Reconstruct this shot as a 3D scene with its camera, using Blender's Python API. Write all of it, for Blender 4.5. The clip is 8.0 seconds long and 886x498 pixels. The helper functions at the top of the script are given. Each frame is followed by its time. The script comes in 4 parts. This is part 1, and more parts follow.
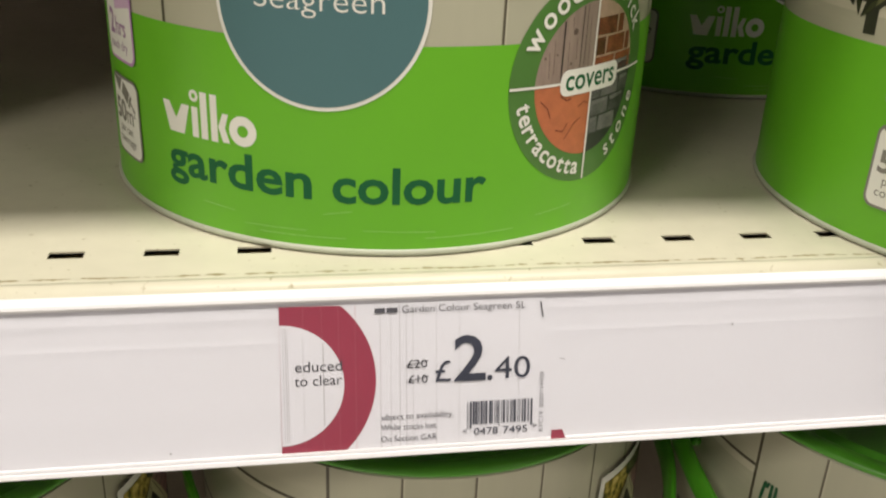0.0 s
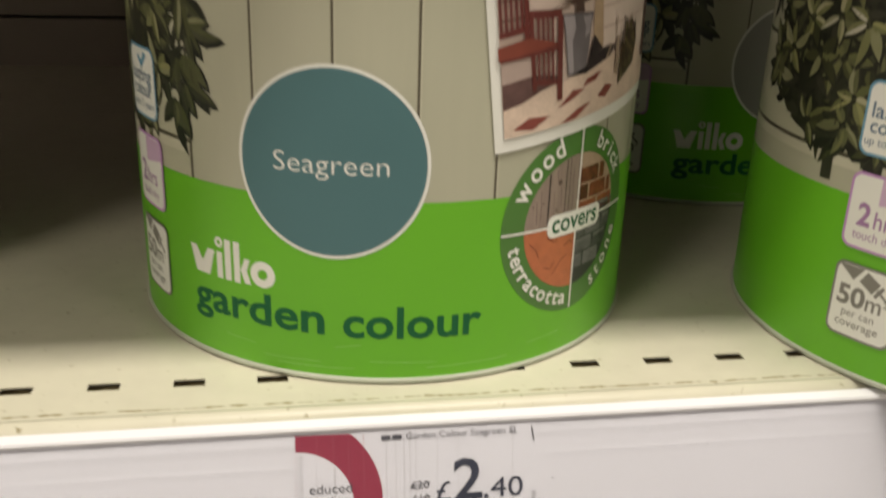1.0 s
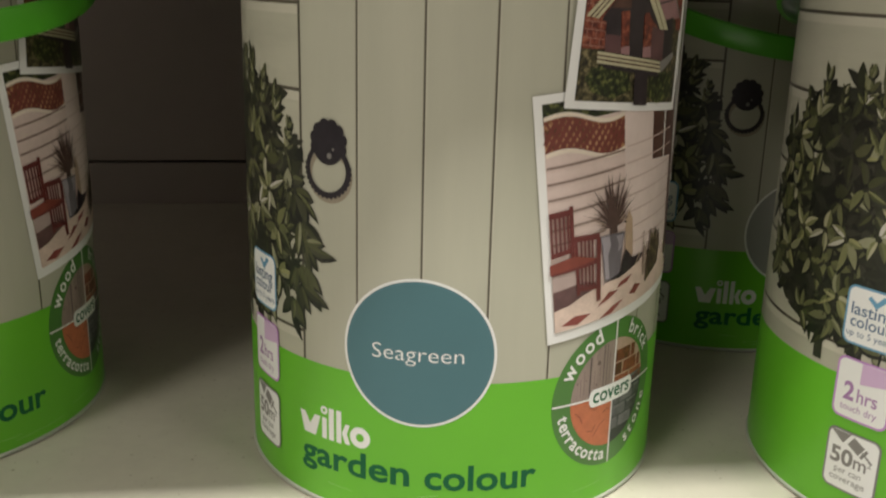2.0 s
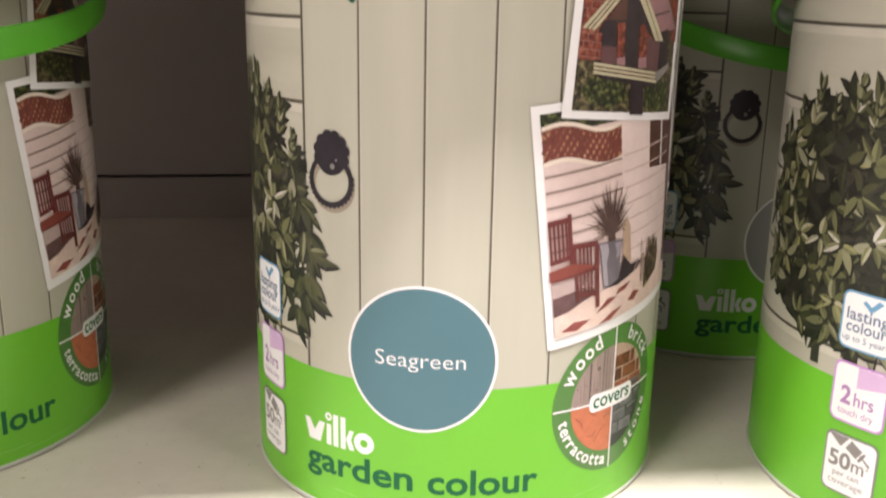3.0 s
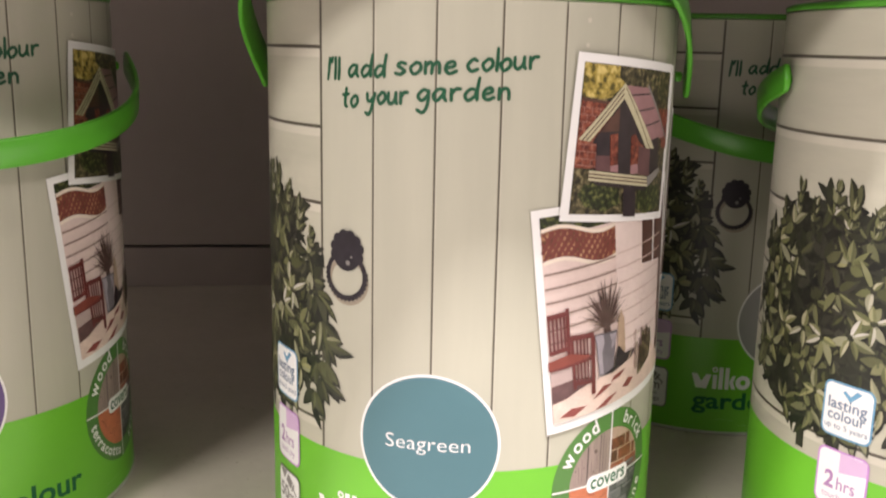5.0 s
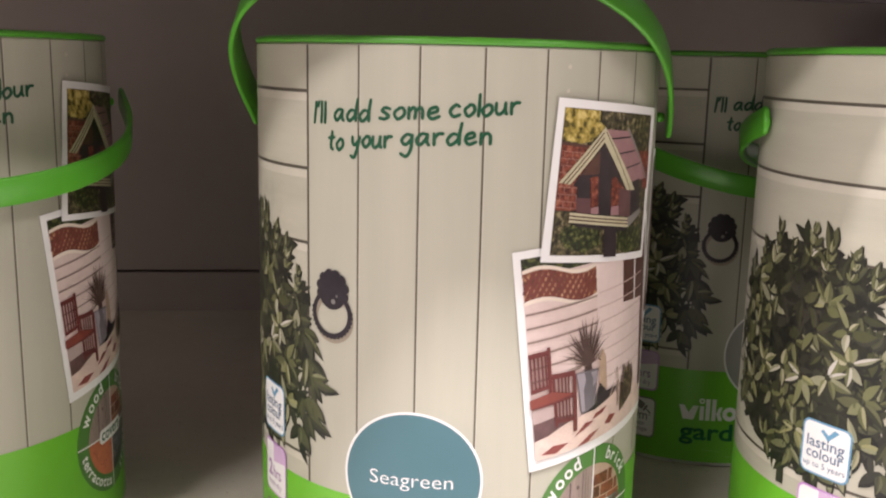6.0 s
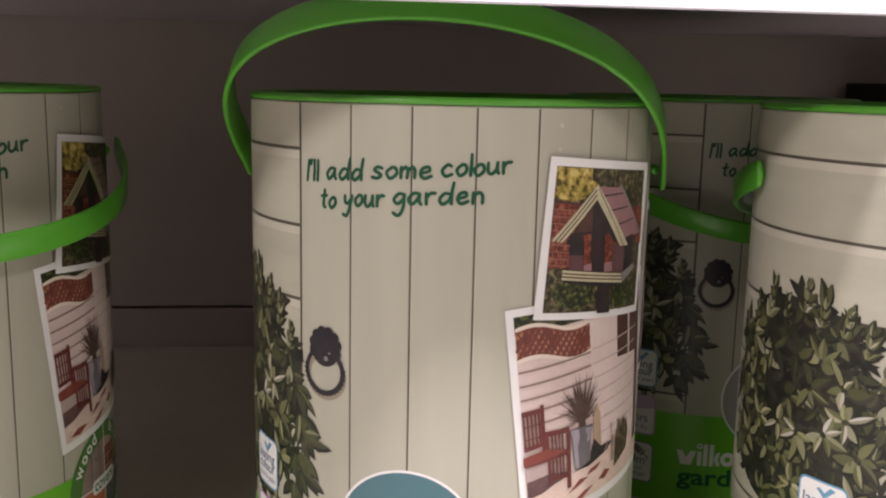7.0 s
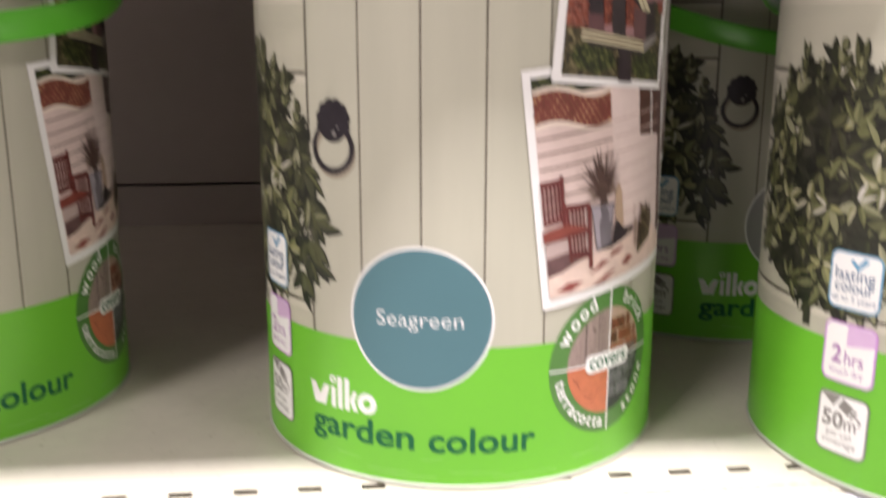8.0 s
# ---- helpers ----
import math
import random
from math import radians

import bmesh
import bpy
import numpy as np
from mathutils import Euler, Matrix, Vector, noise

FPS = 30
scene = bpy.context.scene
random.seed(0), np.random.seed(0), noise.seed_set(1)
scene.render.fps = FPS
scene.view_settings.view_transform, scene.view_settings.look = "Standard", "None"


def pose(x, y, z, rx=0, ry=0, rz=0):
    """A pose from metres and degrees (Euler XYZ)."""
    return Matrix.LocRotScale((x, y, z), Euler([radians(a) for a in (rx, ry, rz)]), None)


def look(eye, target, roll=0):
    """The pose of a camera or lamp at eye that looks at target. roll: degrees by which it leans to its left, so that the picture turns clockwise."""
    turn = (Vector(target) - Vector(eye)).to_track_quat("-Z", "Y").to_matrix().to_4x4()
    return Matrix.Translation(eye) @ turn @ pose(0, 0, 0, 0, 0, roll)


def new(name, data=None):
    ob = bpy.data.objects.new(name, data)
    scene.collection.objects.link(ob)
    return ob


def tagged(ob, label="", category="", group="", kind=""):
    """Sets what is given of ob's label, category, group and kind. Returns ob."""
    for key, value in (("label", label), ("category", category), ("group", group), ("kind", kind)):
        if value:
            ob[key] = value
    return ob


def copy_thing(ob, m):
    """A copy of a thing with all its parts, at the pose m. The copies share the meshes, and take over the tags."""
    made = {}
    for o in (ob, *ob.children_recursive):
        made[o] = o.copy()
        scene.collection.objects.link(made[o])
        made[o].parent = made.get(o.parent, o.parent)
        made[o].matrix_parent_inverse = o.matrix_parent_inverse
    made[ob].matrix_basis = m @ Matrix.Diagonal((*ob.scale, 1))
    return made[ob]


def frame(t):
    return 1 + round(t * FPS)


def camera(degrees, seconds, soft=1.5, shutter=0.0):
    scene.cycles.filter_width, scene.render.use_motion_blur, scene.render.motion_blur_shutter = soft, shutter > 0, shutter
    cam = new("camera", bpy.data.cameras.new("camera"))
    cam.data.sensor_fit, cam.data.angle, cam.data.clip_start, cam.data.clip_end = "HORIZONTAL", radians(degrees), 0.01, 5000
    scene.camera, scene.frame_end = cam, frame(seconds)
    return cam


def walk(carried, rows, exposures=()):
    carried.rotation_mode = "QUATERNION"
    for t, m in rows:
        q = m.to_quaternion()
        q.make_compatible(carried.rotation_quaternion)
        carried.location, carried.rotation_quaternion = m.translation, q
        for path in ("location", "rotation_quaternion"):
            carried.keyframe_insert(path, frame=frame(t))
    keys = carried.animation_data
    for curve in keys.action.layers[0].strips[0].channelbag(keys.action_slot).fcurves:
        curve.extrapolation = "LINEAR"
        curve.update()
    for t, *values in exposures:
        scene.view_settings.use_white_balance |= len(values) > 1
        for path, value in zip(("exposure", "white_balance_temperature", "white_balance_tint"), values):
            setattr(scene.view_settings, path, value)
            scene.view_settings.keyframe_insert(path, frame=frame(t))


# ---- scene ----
cam = camera(50.09, 8.0, soft=2.1, shutter=0.5)
SHELF = 1.0  # height of the shelf's top over the floor
ROWS = [
    (0.0, -0.0342, -0.3153, 0.1075, 65.600, -2.443, -9.339),
    (0.3, -0.0343, -0.3162, 0.1092, 66.401, -2.264, -9.218),
    (0.5, -0.0344, -0.3175, 0.1153, 66.552, -2.189, -9.410),
    (0.7, -0.0345, -0.3207, 0.1276, 66.676, -2.265, -9.536),
    (0.8, -0.0347, -0.3241, 0.1323, 67.385, -2.183, -9.493),
    (1.0, -0.0358, -0.3318, 0.1399, 68.699, -1.856, -9.092),
    (1.2, -0.0387, -0.3378, 0.1511, 69.359, -1.714, -8.688),
    (1.3, -0.0414, -0.3425, 0.1571, 70.097, -1.679, -8.576),
    (1.5, -0.0498, -0.3560, 0.1704, 71.524, -1.668, -8.056),
    (1.7, -0.0572, -0.3705, 0.1843, 72.581, -1.653, -7.511),
    (2.8, -0.0570, -0.3922, 0.1991, 74.803, -0.958, -7.018),
    (3.0, -0.0563, -0.3908, 0.1930, 74.580, -0.898, -7.024),
    (3.2, -0.0553, -0.3903, 0.1858, 74.622, -0.819, -7.057),
    (3.5, -0.0541, -0.3901, 0.1814, 73.718, -0.752, -7.098),
    (3.8, -0.0536, -0.3904, 0.1818, 73.666, -0.779, -7.195),
    (4.0, -0.0535, -0.3916, 0.1831, 74.377, -0.789, -7.128),
    (4.2, -0.0545, -0.3945, 0.1878, 75.407, -0.814, -6.849),
    (4.5, -0.0575, -0.4016, 0.1996, 76.210, -0.945, -6.726),
    (5.0, -0.0591, -0.4124, 0.2134, 77.795, -1.136, -6.502),
    (6.5, -0.0498, -0.4180, 0.2301, 79.955, -1.313, -6.368),
    (6.7, -0.0495, -0.4170, 0.2340, 80.598, -1.295, -6.603),
    (7.0, -0.0494, -0.4152, 0.2374, 79.940, -1.218, -6.205),
    (7.2, -0.0506, -0.4155, 0.2356, 79.846, -1.135, -6.012),
    (7.5, -0.0534, -0.4161, 0.2217, 78.717, -0.688, -5.505),
    (7.7, -0.0537, -0.4142, 0.2047, 77.599, -0.147, -5.304),
    (7.9, -0.0516, -0.4109, 0.1871, 76.248, -0.111, -5.398),
    (8.0, -0.0490, -0.4110, 0.1718, 76.612, -0.038, -5.751),
    (8.1, -0.0464, -0.4111, 0.1565, 76.976, 0.035, -6.104),
]
EXPOSURES = ((0.0, -0.08, 7100, -1), (1.0, -0.27, 7300, -1), (1.5, -0.34, 6850, -5), (3.0, 0.95, 6400, 13), (3.5, 0.38, 6200, 11), (4.0, 0.26, 6250, 8), (4.5, 0.95, 6450, 11), (5.0, 1.07, 6400, 13), (6.5, 0.75, 6250, 16), (7.0, 0.52, 6300, 16), (7.5, 0.55, 6200, 15), (8.0, 0.84, 6250, 14))
walk(cam, [(t, pose(x, y, SHELF + z, a, b, c)) for t, x, y, z, a, b, c in ROWS], EXPOSURES)

# ---- light: a row of ceiling tubes over the aisle, and two unseen fills to its sides ----
world = bpy.data.worlds.new("store_air")
world.use_nodes = True
scene.world = world
world.node_tree.nodes["Background"].inputs[0].default_value = (0.9, 0.92, 1.0, 1)
world.node_tree.nodes["Background"].inputs[1].default_value = 0.02
CEILING = 3.2


def tube_or_fill(y, watts, x, length, width, colour):
    lamp = bpy.data.lights.new("ceiling_tubes", "AREA")
    lamp.shape, lamp.size, lamp.size_y = "RECTANGLE", length, width
    lamp.energy, lamp.color = watts, colour
    ob = new("ceiling_tubes", lamp)
    ob.matrix_world = look((x, y, CEILING - 0.06), (x, y, 0))


tube_or_fill(-0.525, 78, 0.2, 1.6, 0.15, (1.0, 0.92, 0.93))
# Two unseen fill lamps, added far left and right to lift the shaded parts.
tube_or_fill(-2.4, 80, -2.3, 1.3, 0.6, (1.0, 0.90, 0.88))
tube_or_fill(-2.4, 34, 2.2, 1.2, 0.4, (1.0, 0.89, 0.86))


# ---- materials ----
def surface(name, rgb, rough=0.5, vary=0.08, scale=60.0, stretch=(1, 1, 1), fine=0.0, metal=0.0, bump=0.0, each=0.0, spec=0.5):
    """A plain surface with two scales of tone, an optional grain direction, relief and tone per object."""
    m = bpy.data.materials.new(name)
    m.use_nodes = True
    nt = m.node_tree
    b = nt.nodes["Principled BSDF"]
    b.inputs["Roughness"].default_value, b.inputs["Metallic"].default_value = rough, metal
    b.inputs["Specular IOR Level"].default_value = spec
    tc, mp = nt.nodes.new("ShaderNodeTexCoord"), nt.nodes.new("ShaderNodeMapping")
    mp.inputs["Scale"].default_value = stretch
    nt.links.new(tc.outputs["Object"], mp.inputs["Vector"])
    n1, n2 = nt.nodes.new("ShaderNodeTexNoise"), nt.nodes.new("ShaderNodeTexNoise")
    n1.inputs["Scale"].default_value, n2.inputs["Scale"].default_value = scale, scale * 9
    n1.inputs["Detail"].default_value = 4
    for n in (n1, n2):
        nt.links.new(mp.outputs["Vector"], n.inputs["Vector"])
    add = nt.nodes.new("ShaderNodeMath")
    add.operation = "MULTIPLY_ADD"
    nt.links.new(n2.outputs["Fac"], add.inputs[0])
    add.inputs[1].default_value = fine
    nt.links.new(n1.outputs["Fac"], add.inputs[2])
    fac = add.outputs[0]
    if each:
        info, more = nt.nodes.new("ShaderNodeObjectInfo"), nt.nodes.new("ShaderNodeMath")
        more.operation = "MULTIPLY_ADD"
        nt.links.new(info.outputs["Random"], more.inputs[0])
        more.inputs[1].default_value = each
        nt.links.new(fac, more.inputs[2])
        fac = more.outputs[0]
    mid = 0.5 + 0.5 * fine + 0.5 * each
    ramp = nt.nodes.new("ShaderNodeMapRange")
    ramp.inputs["From Min"].default_value, ramp.inputs["From Max"].default_value = mid - 0.35, mid + 0.35
    ramp.inputs["To Min"].default_value, ramp.inputs["To Max"].default_value = 1 - vary, 1 + vary
    nt.links.new(fac, ramp.inputs["Value"])
    mul = nt.nodes.new("ShaderNodeVectorMath")
    mul.operation = "SCALE"
    mul.inputs[0].default_value = rgb
    nt.links.new(ramp.outputs["Result"], mul.inputs["Scale"])
    nt.links.new(mul.outputs["Vector"], b.inputs["Base Color"])
    if bump:
        bn = nt.nodes.new("ShaderNodeBump")
        bn.inputs["Strength"].default_value, bn.inputs["Distance"].default_value = bump, 0.0004
        nt.links.new(n2.outputs["Fac"], bn.inputs["Height"])
        nt.links.new(bn.outputs["Normal"], b.inputs["Normal"])
    return m


def mottled(name, stops, scale=300.0, rough=0.4, island=False):
    """Printed foliage, bricks and the like: noise, or a tone per island, through a row of colours."""
    m = bpy.data.materials.new(name)
    m.use_nodes = True
    nt = m.node_tree
    b = nt.nodes["Principled BSDF"]
    b.inputs["Roughness"].default_value = rough
    tc, n = nt.nodes.new("ShaderNodeTexCoord"), nt.nodes.new("ShaderNodeTexNoise")
    n.inputs["Scale"].default_value, n.inputs["Detail"].default_value = scale, 5
    nt.links.new(tc.outputs["Object"], n.inputs["Vector"])
    ramp = nt.nodes.new("ShaderNodeValToRGB")
    for k, (at, rgb) in enumerate(stops):
        e = ramp.color_ramp.elements[k] if k < 2 else ramp.color_ramp.elements.new(at)
        e.position, e.color = at, (*rgb, 1)
    fac = n.outputs["Fac"]
    if island:
        geo, mix = nt.nodes.new("ShaderNodeNewGeometry"), nt.nodes.new("ShaderNodeMath")
        mix.operation = "MULTIPLY_ADD"
        nt.links.new(fac, mix.inputs[0])
        mix.inputs[1].default_value = 0.35
        off = nt.nodes.new("ShaderNodeMath")
        off.operation = "SUBTRACT"
        nt.links.new(geo.outputs["Random Per Island"], off.inputs[0])
        off.inputs[1].default_value = 0.17
        nt.links.new(off.outputs[0], mix.inputs[2])
        fac = mix.outputs[0]
    nt.links.new(fac, ramp.inputs["Fac"])
    nt.links.new(ramp.outputs["Color"], b.inputs["Base Color"])
    return m


def shelf_paint(name):
    """Cream powder coat with grime specks and a dirty line where the front edge starts."""
    m = surface(name, (0.535, 0.508, 0.41), 0.42, 0.12, 14, fine=0.35, bump=0.08)
    nt = m.node_tree
    b = nt.nodes["Principled BSDF"]
    old = b.inputs["Base Color"].links[0].from_socket
    tc, n = nt.nodes.new("ShaderNodeTexCoord"), nt.nodes.new("ShaderNodeTexNoise")
    n.inputs["Scale"].default_value, n.inputs["Detail"].default_value = 360, 7
    nt.links.new(tc.outputs["Object"], n.inputs["Vector"])
    sep = nt.nodes.new("ShaderNodeSeparateXYZ")
    nt.links.new(tc.outputs["Object"], sep.inputs[0])
    wob, wn = nt.nodes.new("ShaderNodeMath"), nt.nodes.new("ShaderNodeTexNoise")
    wn.inputs["Scale"].default_value = 40
    nt.links.new(tc.outputs["Object"], wn.inputs["Vector"])
    wob.operation = "MULTIPLY_ADD"
    nt.links.new(wn.outputs["Fac"], wob.inputs[0])
    wob.inputs[1].default_value = 0.0022
    nt.links.new(sep.outputs["Y"], wob.inputs[2])
    d = nt.nodes.new("ShaderNodeMath")
    d.operation = "ADD"
    d.inputs[1].default_value = 0.0925
    nt.links.new(wob.outputs[0], d.inputs[0])
    ab = nt.nodes.new("ShaderNodeMath")
    ab.operation = "ABSOLUTE"
    nt.links.new(d.outputs[0], ab.inputs[0])
    near = nt.nodes.new("ShaderNodeMapRange")
    near.inputs["From Min"].default_value, near.inputs["From Max"].default_value = 0.0, 0.0009
    near.inputs["To Min"].default_value, near.inputs["To Max"].default_value = 0.31, 0.0
    nt.links.new(ab.outputs[0], near.inputs["Value"])
    th = nt.nodes.new("ShaderNodeMath")
    th.operation = "ADD"
    nt.links.new(n.outputs["Fac"], th.inputs[0])
    nt.links.new(near.outputs["Result"], th.inputs[1])
    spot = nt.nodes.new("ShaderNodeMapRange")
    spot.inputs["From Min"].default_value, spot.inputs["From Max"].default_value = 0.66, 0.76
    nt.links.new(th.outputs[0], spot.inputs["Value"])
    mix = nt.nodes.new("ShaderNodeMix")
    mix.data_type = "RGBA"
    nt.links.new(spot.outputs["Result"], mix.inputs["Factor"])
    nt.links.new(old, mix.inputs["A"])
    mix.inputs["B"].default_value = (0.26, 0.22, 0.13, 1)
    nt.links.new(mix.outputs["Result"], b.inputs["Base Color"])
    return m


def clear_sheet(name):
    m = bpy.data.materials.new(name)
    m.use_nodes = True
    nt = m.node_tree
    nt.nodes.clear()
    out, mix = nt.nodes.new("ShaderNodeOutputMaterial"), nt.nodes.new("ShaderNodeMixShader")
    tr, gl, fr = nt.nodes.new("ShaderNodeBsdfTransparent"), nt.nodes.new("ShaderNodeBsdfGlossy"), nt.nodes.new("ShaderNodeFresnel")
    tr.inputs["Color"].default_value = (0.97, 0.97, 0.985, 1)
    gl.inputs["Roughness"].default_value = 0.16
    fr.inputs["IOR"].default_value = 1.4
    nt.links.new(fr.outputs[0], mix.inputs[0])
    nt.links.new(tr.outputs[0], mix.inputs[1])
    nt.links.new(gl.outputs[0], mix.inputs[2])
    nt.links.new(mix.outputs[0], out.inputs[0])
    return m


CREAM = shelf_paint("cream_powder_coat")
BACK = surface("back_panel_paint", (0.355, 0.31, 0.275), 0.5, 0.07, 8, fine=0.3)
UNDER = surface("shelf_underside", (0.50, 0.45, 0.48), 0.6, 0.1, 12)
# Near-black: painted shade in the panel seams, and the dark box's colour.
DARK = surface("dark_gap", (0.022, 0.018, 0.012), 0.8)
# Brown for the dirt and the shade inside the slots.
SLOTDARK = surface("shelf_inside", (0.30, 0.24, 0.13), 0.7, 0.15, 60)
TRELLIS = surface("printed_trellis", (0.165, 0.045, 0.034), 0.4, 0.25, 250)
TRELLISGAP = mottled("printed_trellis_gap", [(0.38, (0.11, 0.045, 0.022)), (0.52, (0.34, 0.17, 0.085)), (0.66, (0.52, 0.34, 0.18))], 300)
BRICKLINE = surface("printed_brick_joint", (0.36, 0.20, 0.15), 0.45)
PVC = surface("white_pvc", (0.735, 0.73, 0.775), 0.28, 0.025, 30, stretch=(0.15, 1, 6))
CLEAR = clear_sheet("clear_pvc")
TICKET = surface("ticket_paper", (0.73, 0.725, 0.77), 0.6, 0.03, 40)
MAROON = surface("maroon_print", (0.315, 0.048, 0.085), 0.5, 0.06, 90)
CHARCOAL = surface("charcoal_print", (0.045, 0.05, 0.075), 0.55, 0.1, 200)
GREYINK = surface("grey_print", (0.085, 0.085, 0.10), 0.55)
STREAKRED = surface("maroon_streak", (0.40, 0.14, 0.17), 0.6)
STREAK = surface("print_streak", (0.42, 0.41, 0.43), 0.6)
PLASTIC = surface("green_plastic", (0.085, 0.37, 0.025), 0.33, 0.08, 50, bump=0.05)
LIDGREEN = surface("green_lid_plastic", (0.075, 0.30, 0.025), 0.35, 0.10, 35, bump=0.05)
RIMGREY = surface("pale_rim", (0.42, 0.44, 0.36), 0.4)
PLANK = surface("printed_pale_wood", (0.432, 0.427, 0.332), 0.36, 0.075, 14, stretch=(5, 5, 0.45), fine=0.12, each=0.3, spec=0.35)
BOARD = surface("printed_pale_board", (0.442, 0.432, 0.334), 0.36, 0.08, 22, stretch=(1, 1, 6), fine=0.2, each=0.2, spec=0.35)
GROOVE = surface("printed_groove", (0.085, 0.075, 0.055), 0.4)
GROOVESOFT = surface("printed_soft_groove", (0.20, 0.18, 0.13), 0.4)
EDGESOFT = surface("printed_plank_edge", (0.51, 0.50, 0.39), 0.4)
EDGELIGHT = surface("printed_board_edge", (0.52, 0.50, 0.40), 0.4)
BAND = surface("bright_green_print", (0.14, 0.45, 0.028), 0.33, 0.05, 25, spec=0.4)
TEAL = surface("teal_print", (0.080, 0.172, 0.190), 0.42, 0.05, 30, spec=0.3)
PURPLE = surface("purple_print", (0.12, 0.075, 0.20), 0.35, 0.05, 30, spec=0.4)
STONEGREY = surface("grey_disc_print", (0.30, 0.30, 0.27), 0.35, 0.05, 30, spec=0.4)
WHITE = surface("white_print", (0.78, 0.78, 0.74), 0.4, 0.03)
DEEP = surface("dark_green_print", (0.012, 0.112, 0.042), 0.5, spec=0.2)
PENGREEN = surface("pen_green_print", (0.008, 0.080, 0.034), 0.4)
OLIVE = surface("olive_green_print", (0.074, 0.195, 0.040), 0.38)
SCUFF = surface("pale_scuff", (0.33, 0.58, 0.22), 0.5)
IRON = surface("printed_black_iron", (0.022, 0.018, 0.022), 0.35, 0.35, 300)
SHADOWPRINT = surface("printed_soft_brown", (0.30, 0.26, 0.19), 0.4)
LEAFDARK = mottled("printed_dark_leaves", [(0.0, (0.008, 0.009, 0.007)), (0.7, (0.022, 0.024, 0.015)), (1.0, (0.040, 0.040, 0.028))], 260, island=True)
LEAFSHADE = mottled("printed_shaded_leaves", [(0.0, (0.015, 0.017, 0.010)), (0.6, (0.036, 0.040, 0.020)), (1.0, (0.072, 0.076, 0.042))], 240, island=True)
LEAF = mottled("printed_bay_leaves", [(0.0, (0.036, 0.040, 0.018)), (0.5, (0.068, 0.074, 0.030)), (1.0, (0.125, 0.130, 0.064))], 240, island=True)
LEAFLIT = mottled("printed_lit_leaves", [(0.0, (0.095, 0.103, 0.040)), (0.5, (0.165, 0.172, 0.075)), (1.0, (0.27, 0.27, 0.175))], 240, island=True)
LEAFSHEEN = mottled("printed_leaf_sheen", [(0.0, (0.24, 0.24, 0.10)), (0.5, (0.36, 0.345, 0.22)), (1.0, (0.50, 0.48, 0.42))], 240, island=True)
SHRUB = mottled("printed_shrub", [(0.36, (0.008, 0.010, 0.005)), (0.52, (0.032, 0.042, 0.012)), (0.66, (0.15, 0.16, 0.05))], 520)
PINKPANEL = surface("printed_mauve_boards", (0.105, 0.05, 0.05), 0.4, 0.2, 200)
YELLOWSHRUB = mottled("printed_yellow_shrub", [(0.36, (0.07, 0.06, 0.012)), (0.5, (0.34, 0.26, 0.05)), (0.66, (0.62, 0.50, 0.17))], 420)
DARKSHRUB = mottled("printed_dark_shrub", [(0.38, (0.012, 0.011, 0.006)), (0.55, (0.075, 0.065, 0.03)), (0.68, (0.26, 0.22, 0.11))], 480)
REDBRICK = mottled("printed_red_brick", [(0.36, (0.075, 0.017, 0.012)), (0.55, (0.20, 0.048, 0.026)), (0.68, (0.34, 0.13, 0.075))], 520)
INTERIOR = surface("printed_dark_brown", (0.028, 0.020, 0.022), 0.4, 0.4, 200)
BROWN = surface("printed_brown", (0.085, 0.040, 0.028), 0.4, 0.3, 200)
PINKROOF = surface("printed_pink_slats", (0.30, 0.165, 0.165), 0.4, 0.15, 200)
CREAMWOOD = surface("printed_cream_wood", (0.50, 0.47, 0.30), 0.4, 0.12, 200)
PINKWALL = surface("printed_pink_white_boards", (0.66, 0.535, 0.475), 0.4, 0.13, 45, fine=0.3)
PALEWALL = surface("printed_pale_wall", (0.71, 0.595, 0.535), 0.4, 0.12, 40, fine=0.3)
LINE = surface("printed_board_line", (0.27, 0.20, 0.165), 0.4)
LINESOFT = surface("printed_faint_line", (0.56, 0.44, 0.385), 0.4)
OCHRE = surface("printed_ochre_wall", (0.47, 0.345, 0.235), 0.4, 0.22, 180)
SHADED = surface("printed_shaded_boards", (0.43, 0.335, 0.30), 0.4, 0.12, 160)
FLOORSHADE = surface("printed_brown_shade", (0.115, 0.062, 0.058), 0.4, 0.35, 200)
POTLIT = surface("printed_pale_pot", (0.33, 0.30, 0.32), 0.4, 0.2, 160)
PALESPIKE = surface("printed_dry_leaf", (0.34, 0.26, 0.20), 0.4, 0.3, 300)
CREAMCAP = surface("printed_cream_cap", (0.74, 0.65, 0.53), 0.4)
BENCH = surface("printed_red_wood", (0.125, 0.028, 0.024), 0.4, 0.25, 250)
SEAT = surface("printed_orange_red_seat", (0.205, 0.050, 0.034), 0.4, 0.15, 200)
STONE = surface("printed_patio", (0.66, 0.52, 0.43), 0.4, 0.2, 110, fine=0.5)
TILE = surface("printed_red_tile", (0.22, 0.055, 0.045), 0.4, 0.2, 250)
POT = surface("printed_grey_pot", (0.15, 0.135, 0.145), 0.4, 0.3, 90)
SPIKE = surface("printed_spiky_leaf", (0.080, 0.047, 0.037), 0.4, 0.4, 300)
TERRA = surface("printed_terracotta", (0.47, 0.145, 0.065), 0.45, 0.16, 320, fine=0.5)
WOODQ = surface("printed_grey_wood", (0.27, 0.205, 0.175), 0.4, 0.25, 160, stretch=(3, 3, 0.3), fine=0.4)
BRICKQ = surface("printed_orange_brick", (0.20, 0.060, 0.028), 0.45, 0.7, 200, fine=0.6, each=0.5)
